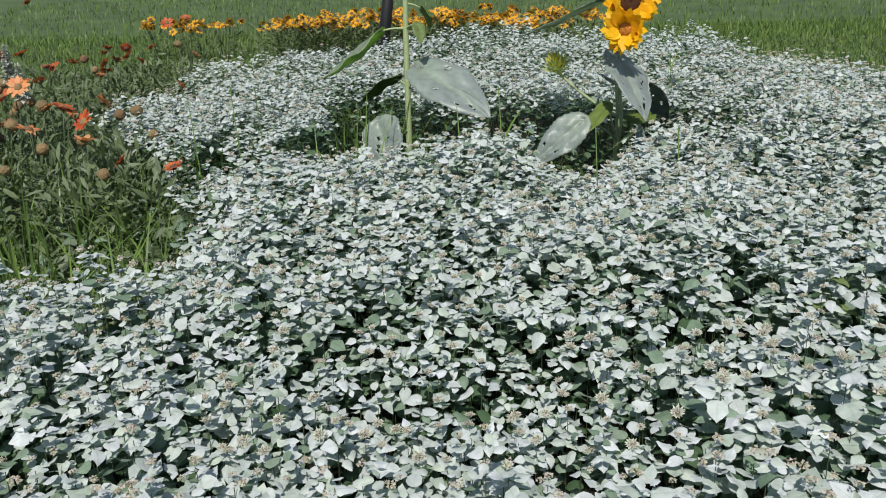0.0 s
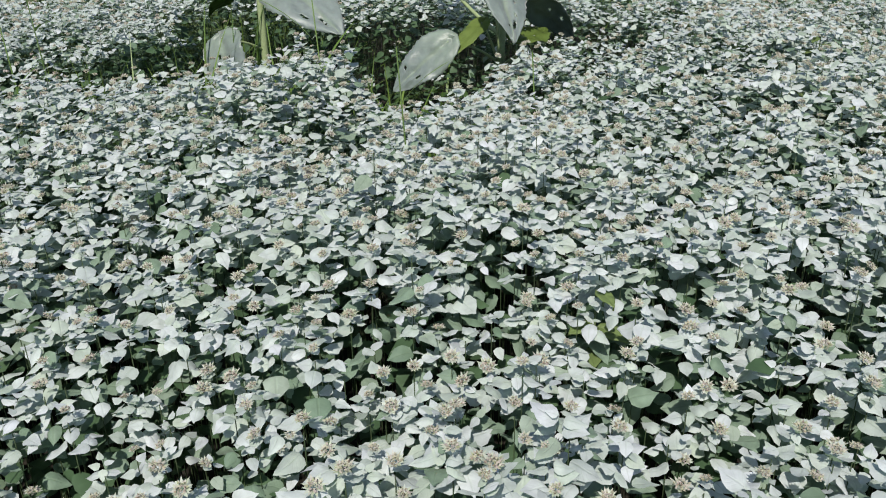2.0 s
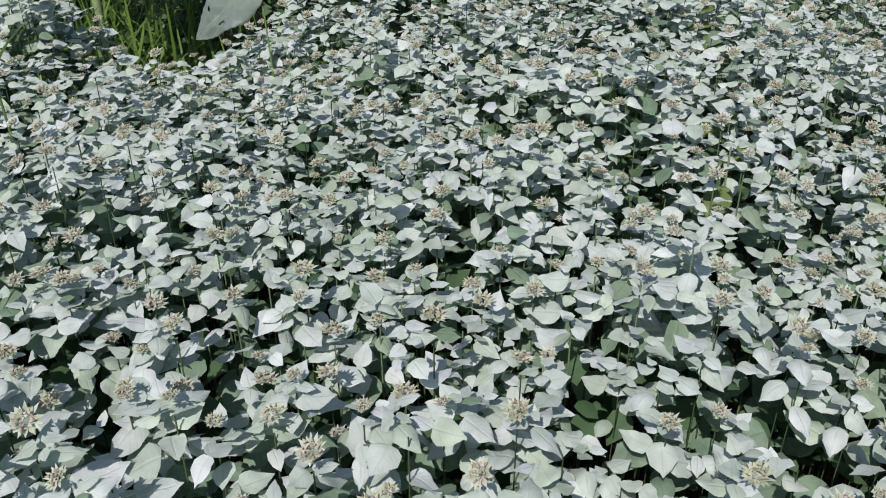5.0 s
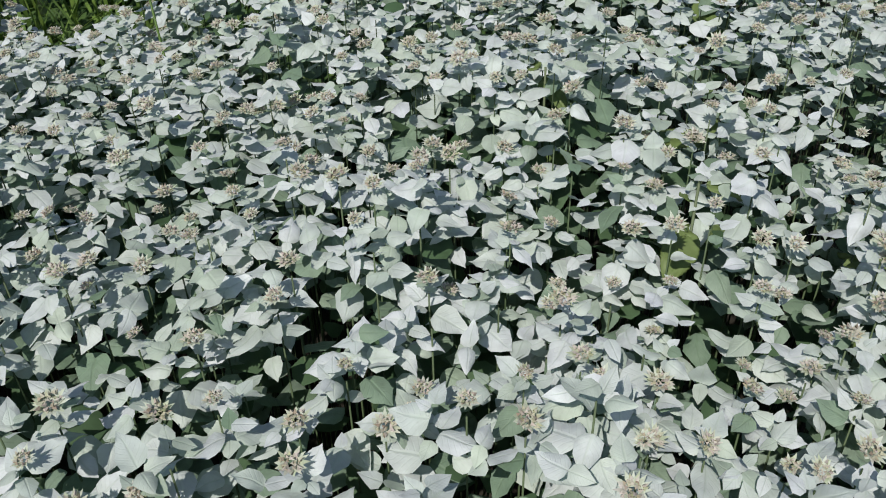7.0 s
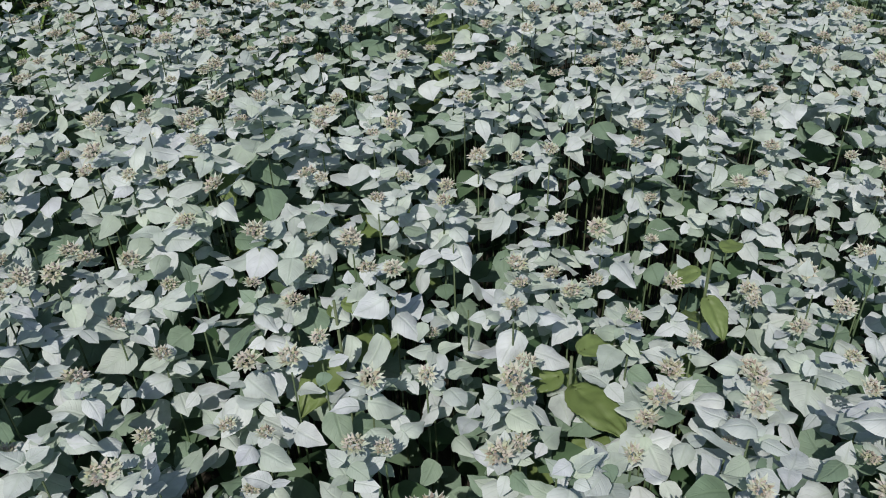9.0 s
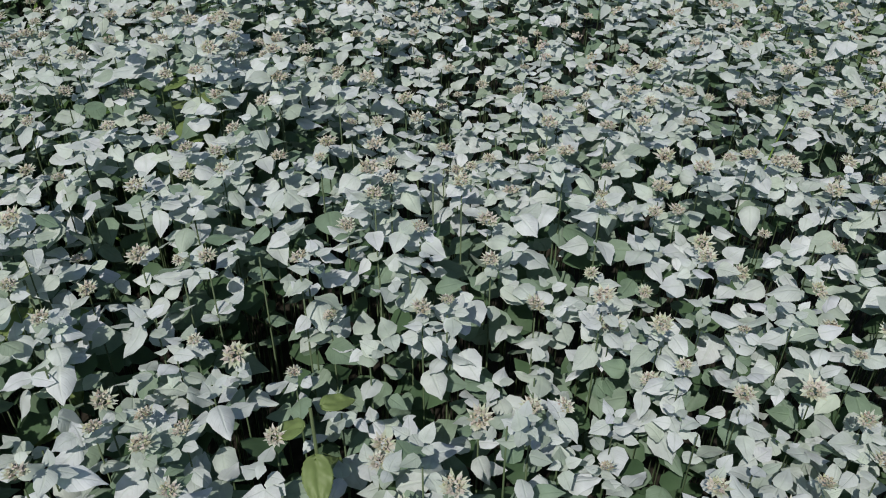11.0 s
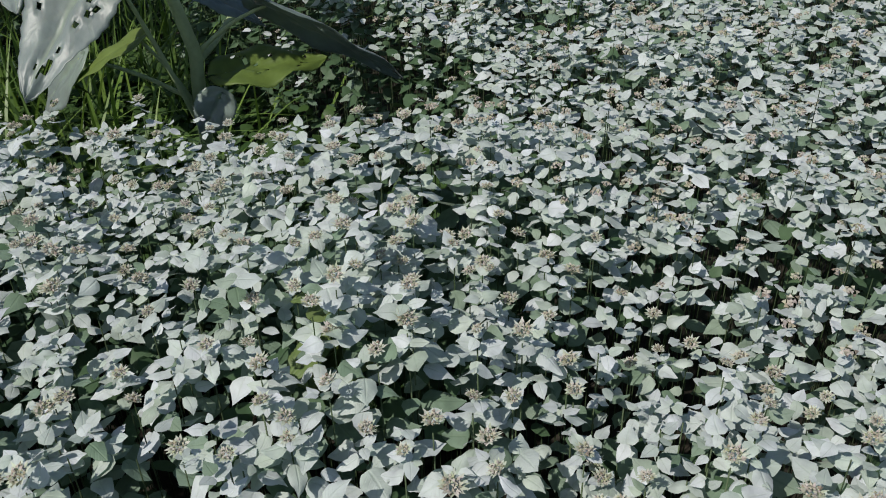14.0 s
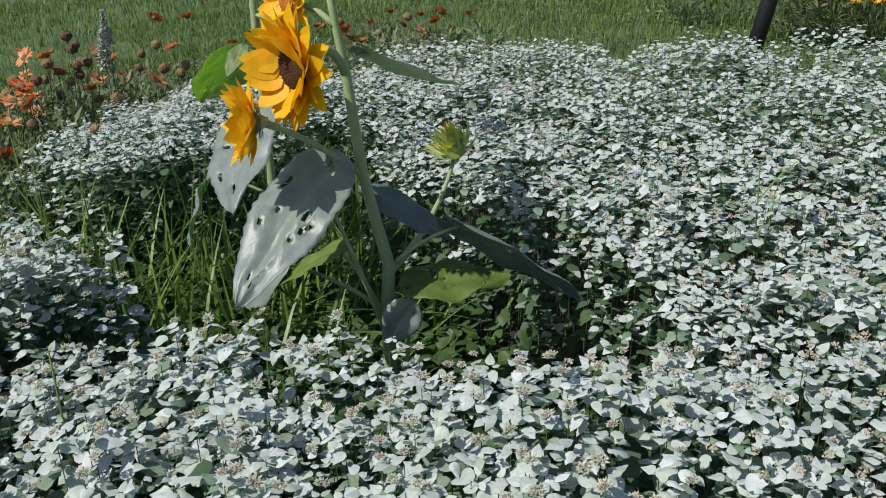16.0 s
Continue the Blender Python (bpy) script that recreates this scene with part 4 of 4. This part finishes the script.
def build_blanket_flowers():
    heads_of = {
        "red": [(-1.06, 3.45, 0.64), (-1.54, 3.78, 0.77), (-1.33, 3.6, 0.63), (-1.62, 3.78, 0.83), (-1.48, 5.0, 0.73), (-1.9, 6.6, 0.98), (-2.04, 6.6, 0.95), (-3.05, 6.6, 1.12), (-2.21, 3.97, 0.88),
            (-2.13, 4.24, 0.68), (-2.21, 4.39, 0.79), (-2.34, 4.71, 0.95), (-2.31, 4.88, 0.94), (-2.27, 4.75, 0.8), (-2.37, 5.17, 0.75), (-2.18, 4.11, 0.77), (-2.4, 6.34, 0.81), (-2.6, 6.76, 0.73),
            (-2.42, 6.74, 0.7), (-2.67, 5.93, 0.74), (-2.64, 5.97, 0.73), (-2.25, 5.87, 0.76), (-2.27, 5.92, 0.7), (-2.31, 6.96, 0.74), (-2.68, 6.37, 0.71), (-2.35, 6.83, 0.65), (-2.45, 6.82, 0.75),
            (-2.39, 6.44, 0.71), (-2.38, 6.08, 0.65)],
        "peach": [(-1.69, 3.79, 0.84), (-1.85, 3.88, 0.91), (-1.5, 3.67, 0.71), (-1.6, 3.78, 0.82), (-1.79, 3.78, 0.74), (-1.7, 4.4, 0.75), (-1.68, 6.0, 0.79), (-2.2, 4.07, 0.85), (-2.21, 3.96, 0.77),
            (-2.23, 3.85, 0.6), (-2.21, 3.99, 0.66), (-2.23, 3.99, 0.58)],
        "seed": [(-1.52, 4.14, 0.73), (-1.42, 4.1, 0.755), (-1.3, 3.95, 0.67), (-1.56, 3.78, 0.68), (-1.37, 3.5, 0.6), (-1.83, 3.6, 0.6), (-1.86, 3.78, 0.76), (-1.74, 3.78, 0.65), (-1.71, 3.78, 0.84),
            (-1.79, 6.0, 0.86), (-2.15, 4.17, 0.94), (-2.19, 4.2, 0.87), (-2.16, 4.06, 0.82), (-2.34, 4.69, 0.81), (-2.35, 4.58, 0.7), (-2.28, 4.69, 0.69), (-2.27, 4.81, 0.69), (-2.37, 4.82, 0.63),
            (-2.15, 4.15, 0.72), (-2.15, 3.99, 0.75), (-2.24, 4.06, 0.73), (-2.18, 4.21, 0.74), (-2.22, 4.27, 0.79), (-2.18, 4.2, 0.79), (-2.2, 4.29, 0.6), (-2.14, 4.17, 0.52), (-2.2, 3.88, 0.5),
            (-2.22, 3.97, 0.49), (-2.18, 4.32, 0.83), (-2.42, 5.95, 0.78), (-2.51, 6.32, 0.66)],
    }
    named = [(*p, kind) for kind, places in heads_of.items() for p in places]
    r = random.Random(5)
    for _ in range(30):
        named.append((r.uniform(-2.9, -2.2), r.uniform(3.3, 4.8), r.uniform(0.55, 0.85), r.choice(("seed", "seed", "seed", "red", "peach"))))
    cells = {}
    for h in named:
        cells.setdefault((round(h[0] / 0.28), round(h[1] / 0.28)), []).append(h)
    for k, ((cx, cy), heads) in enumerate(sorted(cells.items())):
        blanket_flower(cx * 0.28, cy * 0.28, heads, 100 + k)


build_blanket_flowers()


def yellow_plant(x, y, seed, tall, leaves=260):
    r = random.Random(seed)
    z0 = float(ground_z(x, y))
    p = tagged(new("yellow_daisy"), "bushy clump of golden yellow daisies beyond the mint", "flower", "yellow daisies")
    p.matrix_basis = Matrix.Translation((x, y, z0))
    for _ in range(17):
        top = Vector((r.uniform(-0.28, 0.28), r.uniform(-0.22, 0.22), tall * r.uniform(0.85, 1.06)))
        foot = Vector((top.x * 0.4, top.y * 0.4, 0))
        stalk = part("flower_stalk", tube([foot, (foot + top) / 2, top], [0.003, 0.0027, 0.0024], 4), HERB, p)
        tilt = Matrix.Rotation(r.uniform(0, 6.28), 4, "Z") @ Matrix.Rotation(r.uniform(0.2, 0.9), 4, "X")
        for nm, me in (("bloom", r.choice(YELLOW_RAYS)), ("flower_disc", LOW_BALL)):
            o = part(nm, me, None, stalk)
            o.matrix_basis = Matrix.Translation(top) @ tilt @ Matrix.Scale(1.35, 4)
    part("foliage", foliage_mesh("foliage", leaves, 0.30, 0.05, tall * 0.85, 0.10, 0.22, seed, 0.6), HERB, p)


def build_yellow_daisies():
    r = random.Random(9)
    for k in range(21):
        yellow_plant(-2.1 + k * 0.185 + r.uniform(-0.1, 0.1), 11.0 + r.uniform(-0.35, 0.6), 300 + k, r.uniform(0.47, 0.60))
    for k in range(3):
        yellow_plant(-3.7 + k * 0.4, 11.2 + r.uniform(-0.2, 0.3), 340 + k, 0.50, 90)


build_yellow_daisies()


def woolly_spike(x, y, top, seed):
    r = random.Random(seed)
    p = tagged(new("woolly_spike_plant"), "pale woolly flower spike on a thin stalk", "flower", "woolly spikes")
    p.matrix_basis = Matrix.Translation((x, y, 0))
    part("flower_stalk", tube([(0, 0, 0), (0.01, 0, top * 0.6), (0, 0, top)], [0.004, 0.0035, 0.003], 6), MINT_STEM, p)
    tv, tf = leaf_template(0.6, 2, 0.15, 0.1)
    n = 330
    k = np.arange(n)
    ring = k // 30
    z = top - 0.016 * ring + np.array([r.uniform(-0.004, 0.004) for _ in k])
    a = np.array([r.uniform(0, 6.28) for _ in k])
    wide = 0.013 + 0.022 * ring / 10
    pitch = np.array([r.gauss(0.3, 0.5) for _ in k])
    d = 0.3 * wide
    pos = np.stack([d * np.cos(a), d * np.sin(a), z], -1)
    v, f = spread(tv, tf, leaf_turns(a, pitch, 0 * a, wide * np.array([r.uniform(0.6, 1.3) for _ in k])), pos)
    part("spike", mesh_from("spike", v, f), SPIKE, p)
    part("foliage", foliage_mesh("foliage", 50, 0.06, 0.05, top * 0.6, 0.05, 0.35, seed, 0.2), GREYGREEN, p)


for k, (x, y, z) in enumerate([(-2.12, 4.35, 1.04), (-2.05, 4.30, 0.95), (-2.0, 3.6, 0.8)]):
    woolly_spike(x, y, z, 60 + k)


# ---- grasses ----
def blades(name, xy, foot, height, width, material, label, category, lean=0.35, parts=3):
    """Curved tapering grass blades in one mesh."""
    n = len(xy)
    az, ln = rng.uniform(0, 6.28, n), np.abs(rng.normal(0, lean, n))
    vs = []
    for s in range(parts + 1):
        t = s / parts
        w = width * (1 - t ** 1.5) * 0.5
        off = ln * height * t * t
        cx, cy = xy[:, 0] + np.cos(az) * off, xy[:, 1] + np.sin(az) * off
        cz = foot + height * t * (1 - 0.25 * ln * t)
        for sg in (-1, 1):
            vs.append(np.stack([cx - np.sin(az) * w * sg, cy + np.cos(az) * w * sg, cz], -1))
    v = np.stack(vs, 1).reshape(-1, 3)
    k = 2 * (parts + 1)
    q = np.array([(2 * s, 2 * s + 1, 2 * s + 3, 2 * s + 2) for s in range(parts)])
    f = (q[None] + (np.arange(n) * k)[:, None, None]).reshape(-1, 4)
    return tagged(part(name, mesh_from(name, v, f), material), label, category, kind="stuff")


def scatter(n, x0, x1, y0, y1, outside=0.05):
    p = np.stack([rng.uniform(x0, x1, n), rng.uniform(y0, y1, n)], -1)
    return p[edge_distance(p[:, 0], p[:, 1]) < -outside]


def build_grass():
    p = np.concatenate([scatter(44000, -6.5, -0.3, 2.2, 8.5), scatter(20000, -9, 0.5, 6.5, 14), scatter(18000, 1.0, 7, 6.5, 14), scatter(7000, 3, 8, 4, 8), scatter(8000, -10, 10, 13, 22), scatter(9000, -13, -6.5, 2.5, 10)])
    far = np.clip(np.maximum(p[:, 1] - 5, -4 - p[:, 0]) / 8, 0, 1)
    h = rng.uniform(0.03, 0.11, len(p)) * (1 + 0.5 * far)
    blades("lawn_grass", p, ground_z(p[:, 0], p[:, 1]), h, 0.006 + 0.012 * far, LAWN, "short mown lawn grass, mid green and patchy", "grass", 0.6, 2)
    # tall weedy grass in the notch and round the sunflowers
    t = np.concatenate([np.stack([rng.uniform(-2.1, -0.55, 1500), rng.uniform(2.3, 4.0, 1500)], -1), np.stack([0.65 - 1.7 * rng.uniform(0, 1, 1300) ** 0.6, rng.uniform(3.2, 4.8, 1300)], -1)])
    ok = (edge_distance(t[:, 0], t[:, 1]) < 0.02) | (gap_depth(t[:, 0], t[:, 1]) > 0.75)
    t = t[ok]
    blades("tall_grass", t, ground_z(t[:, 0], t[:, 1]), rng.uniform(0.28, 0.78, len(t)), 0.019, REED, "tall rank grass between the flowers, blades arching over", "grass", 0.95, 6)
    u = np.stack([rng.uniform(-0.95, 0.05, 120), rng.uniform(3.35, 4.0, 120)], -1)
    u = u[gap_depth(u[:, 0], u[:, 1]) > 0.3]
    blades("meadow_grass", u, ground_z(u[:, 0], u[:, 1]), rng.uniform(0.55, 0.95, len(u)), 0.018, REED, "upright grass blades standing above the mint in the hollow", "grass", 0.5, 7)

    # clover and weeds in the turf
    c = np.concatenate([scatter(42000, -6.0, -1.0, 2.4, 8.0), scatter(8000, -8, 0.5, 6.5, 13), scatter(5000, 1.2, 6, 6.8, 12)])
    n = len(c)
    tv, tf = np.array([(0, 0, 0), (0.55, 0.36, 0.06), (1, 0, 0), (0.55, -0.36, 0.06)], float), np.array([(0, 2, 1), (0, 3, 2)])
    size = rng.uniform(0.012, 0.034, n) * (1 + 0.5 * np.clip((c[:, 1] - 5) / 6, 0, 1))
    v, f = spread(tv, tf, leaf_turns(rng.uniform(0, 6.28, n), rng.normal(0.1, 0.3, n), rng.normal(0, 0.3, n), size), np.stack([c[:, 0], c[:, 1], ground_z(c[:, 0], c[:, 1]) + rng.uniform(0.015, 0.06, n)], -1))
    tagged(part("clover", mesh_from("clover", v, f), HERB), "low clover and broad-leaved weeds in the lawn", "clover", kind="stuff")


build_grass()


# ---- broad-leaved weeds among the mint, and the green underwood of the gap ----
def broadleaf_weed(x, y, top, leaves, size, material, seed, label):
    r = random.Random(seed)
    p = tagged(new("broadleaf_weed"), label, "weed", "broad-leaved weeds")
    p.matrix_basis = Matrix.Translation((x, y, float(ground_z(x, y))))
    h = top - float(ground_z(x, y))
    part("stem", tube([(0, 0, 0), (0.008, 0.004, h * 0.5), (0, 0, h - 0.014)], [0.0028, 0.0024, 0.0016], 6), HERB, p)
    for k in range(leaves):
        a = k * 2.4 + r.uniform(-0.4, 0.4) + seed
        z = h - 0.012 - 0.03 * k * r.uniform(0.6, 1.2)
        d = Vector((math.cos(a), math.sin(a), r.uniform(-0.5, 0.15))).normalized()
        s = size * r.uniform(0.7, 1.1) * (0.65 if k < 2 else 1)
        b = Vector((0, 0, z)) + d * 0.012
        broad_leaf("leaf", p, b, b + d * s, (0.1, -0.2, 1), s * 0.62, material, 0, seed=seed * 7 + k)


for k, (x, y, z, n, s) in enumerate([(1.97, 2.72, 0.75, 6, 0.08), (1.76, 2.93, 0.80, 7, 0.068), (1.54, 2.92, 0.82, 6, 0.065), (1.755, 3.325, 0.84, 7, 0.065), (0.90, 1.82, 0.78, 6, 0.06),
                                     (1.74, 2.72, 0.79, 5, 0.065), (2.1, 2.84, 0.80, 5, 0.06)]):
    broadleaf_weed(x, y, z, n, s, LIME, k + 1, "yellow-green broad-leaved weed growing up through the mint")


for k, (x, y, z) in enumerate([(0.93, 4.60, 0.72), (1.05, 4.55, 0.72), (0.82, 4.55, 0.70), (0.70, 4.48, 0.64), (1.0, 4.70, 0.74)]):
    broadleaf_weed(x, y, z, 11, 0.055, HERB if k % 2 == 0 else GREYGREEN, k + 21, "leafy green weed at the edge of the hollow in the mint")


def build_underwood():
    g = np.random.default_rng(21)
    p = np.stack([g.uniform(-1.1, 1.5, 26000), g.uniform(2.95, 4.8, 26000)], -1)
    p = p[gap_depth(p[:, 0], p[:, 1]) > 0.35]
    p = p[:10500]
    z = ground_z(p[:, 0], p[:, 1]) + g.uniform(0.04, 0.50, len(p)) * (1 - 0.35 * gap_depth(p[:, 0], p[:, 1]))
    n = len(p)
    tv, tf, _ = LEAVES["low"]
    v, f = spread(tv, tf, leaf_turns(g.uniform(0, 6.28, n), g.normal(-0.05, 0.35, n), g.normal(0, 0.3, n), g.uniform(0.03, 0.06, n)), np.stack([p[:, 0], p[:, 1], z], -1))
    tagged(part("underwood", mesh_from("underwood", v, f), GREEN), "low green leaves of mint and weeds in the hollow under the sunflowers", "herbs", kind="stuff")


build_underwood()


def build_undergrowth():
    """Mixed weeds that fill the flower patch between the lawn and the mint."""
    g = np.random.default_rng(33)
    p = np.stack([g.uniform(-2.9, -0.6, 30000), g.uniform(2.2, 4.7, 30000)], -1)
    away = edge_distance(p[:, 0], p[:, 1])
    p = p[(away < 0.04) & (away > -1.1)][:9500]
    n = len(p)
    clump = np.array([noise.noise(Vector((x * 3.0, y * 3.0, 5.0))) for x, y in p])
    z = ground_z(p[:, 0], p[:, 1]) + (0.46 + 0.25 * clump) * g.uniform(0.05, 1.0, n) ** 0.7
    growth = tagged(new("undergrowth"), "rank mixed weeds with thin stems between the blanket flowers", "weeds", kind="stuff")
    az = g.uniform(0, 6.28, n)
    for word, sel, shape, size, material in (("broad_foliage", np.arange(n) % 3 > 0, leaf_template(0.52, 3, 0.12, 0.2), 0.06, HERB), ("grey_foliage", np.arange(n) % 3 == 0, leaf_template(0.36, 3, 0.12, 0.2), 0.06, GREYGREEN)):
        k = sel.sum()
        v, f = spread(*shape, leaf_turns(az[sel], g.normal(0.15, 0.45, k), g.normal(0, 0.4, k), size * g.uniform(0.5, 1.4, k)), np.stack([p[sel, 0], p[sel, 1], z[sel]], -1))
        tagged(part(word, mesh_from(word, v, f), material, growth), kind="stuff")
    q = p[:700]
    stalks = blades("thin_stems", q, ground_z(q[:, 0], q[:, 1]), g.uniform(0.35, 0.78, len(q)), 0.007, HERB, "", "", 0.12, 3)
    stalks.parent = growth


build_undergrowth()


# ---- lone stalks standing or lying in the mint ----
def lone_stalk(points, radius, label, leaves=0, seed=1):
    p = tagged(new("grass_stalk"), label, "stalk", "lone stalks")
    base = Vector(points[0])
    p.matrix_basis = Matrix.Translation(base)
    rel = [Vector(q) - base for q in points]
    part("stem", tube(rel, [radius * (1 - 0.5 * i / (len(rel) - 1)) for i in range(len(rel))], 6), REED, p)
    r = random.Random(seed)
    for k in range(leaves):
        s = r.uniform(0.5, 0.9)
        a = rel[0].lerp(rel[-1], s)
        d = Vector((r.uniform(-1, 1), r.uniform(-1, 1), r.uniform(0.8, 1.6))).normalized()
        v, f = leaf_template(0.045, 5, 0.05, 0.35)
        m = Matrix.Translation(a) @ d.to_track_quat("X", "Z").to_matrix().to_4x4() @ Matrix.Scale(r.uniform(0.14, 0.24), 4)
        part("blade", mesh_from("blade", np.array([tuple(m @ Vector(q)) for q in v]), f), REED, p)


for k, (x, y, top) in enumerate([(0.53, 2.70, 0.94), (-0.74, 3.25, 0.99), (-0.66, 3.3, 0.97), (-0.95, 3.4, 0.93), (0.88, 3.07, 0.84), (0.25, 3.15, 0.98), (0.10, 3.2, 0.90)]):
    lone_stalk([(x, y, 0.0), (x + 0.012, y + 0.01, top * 0.6), (x - 0.01, y + 0.02, top)], 0.0035, "thin green grass stalk standing up out of the mint", 1 + k % 2, k)
for k, (x, y) in enumerate([(1.25, 4.73), (1.28, 4.71), (1.22, 4.77)]):
    lone_stalk([(x, y, 0.1), (x - 0.01, y, 0.6), (x - 0.03 + 0.03 * k, y + 0.01, 0.88 - 0.05 * k)], 0.0035, "short reed blade standing among the mint", 2, 20 + k)
lone_stalk([(2.50, 3.42, 0.52), (2.515, 3.47, 0.66), (2.535, 3.53, 0.72), (2.56, 3.60, 0.75)], 0.0019, "thick green stalk leaning across the mint", 0, 31)
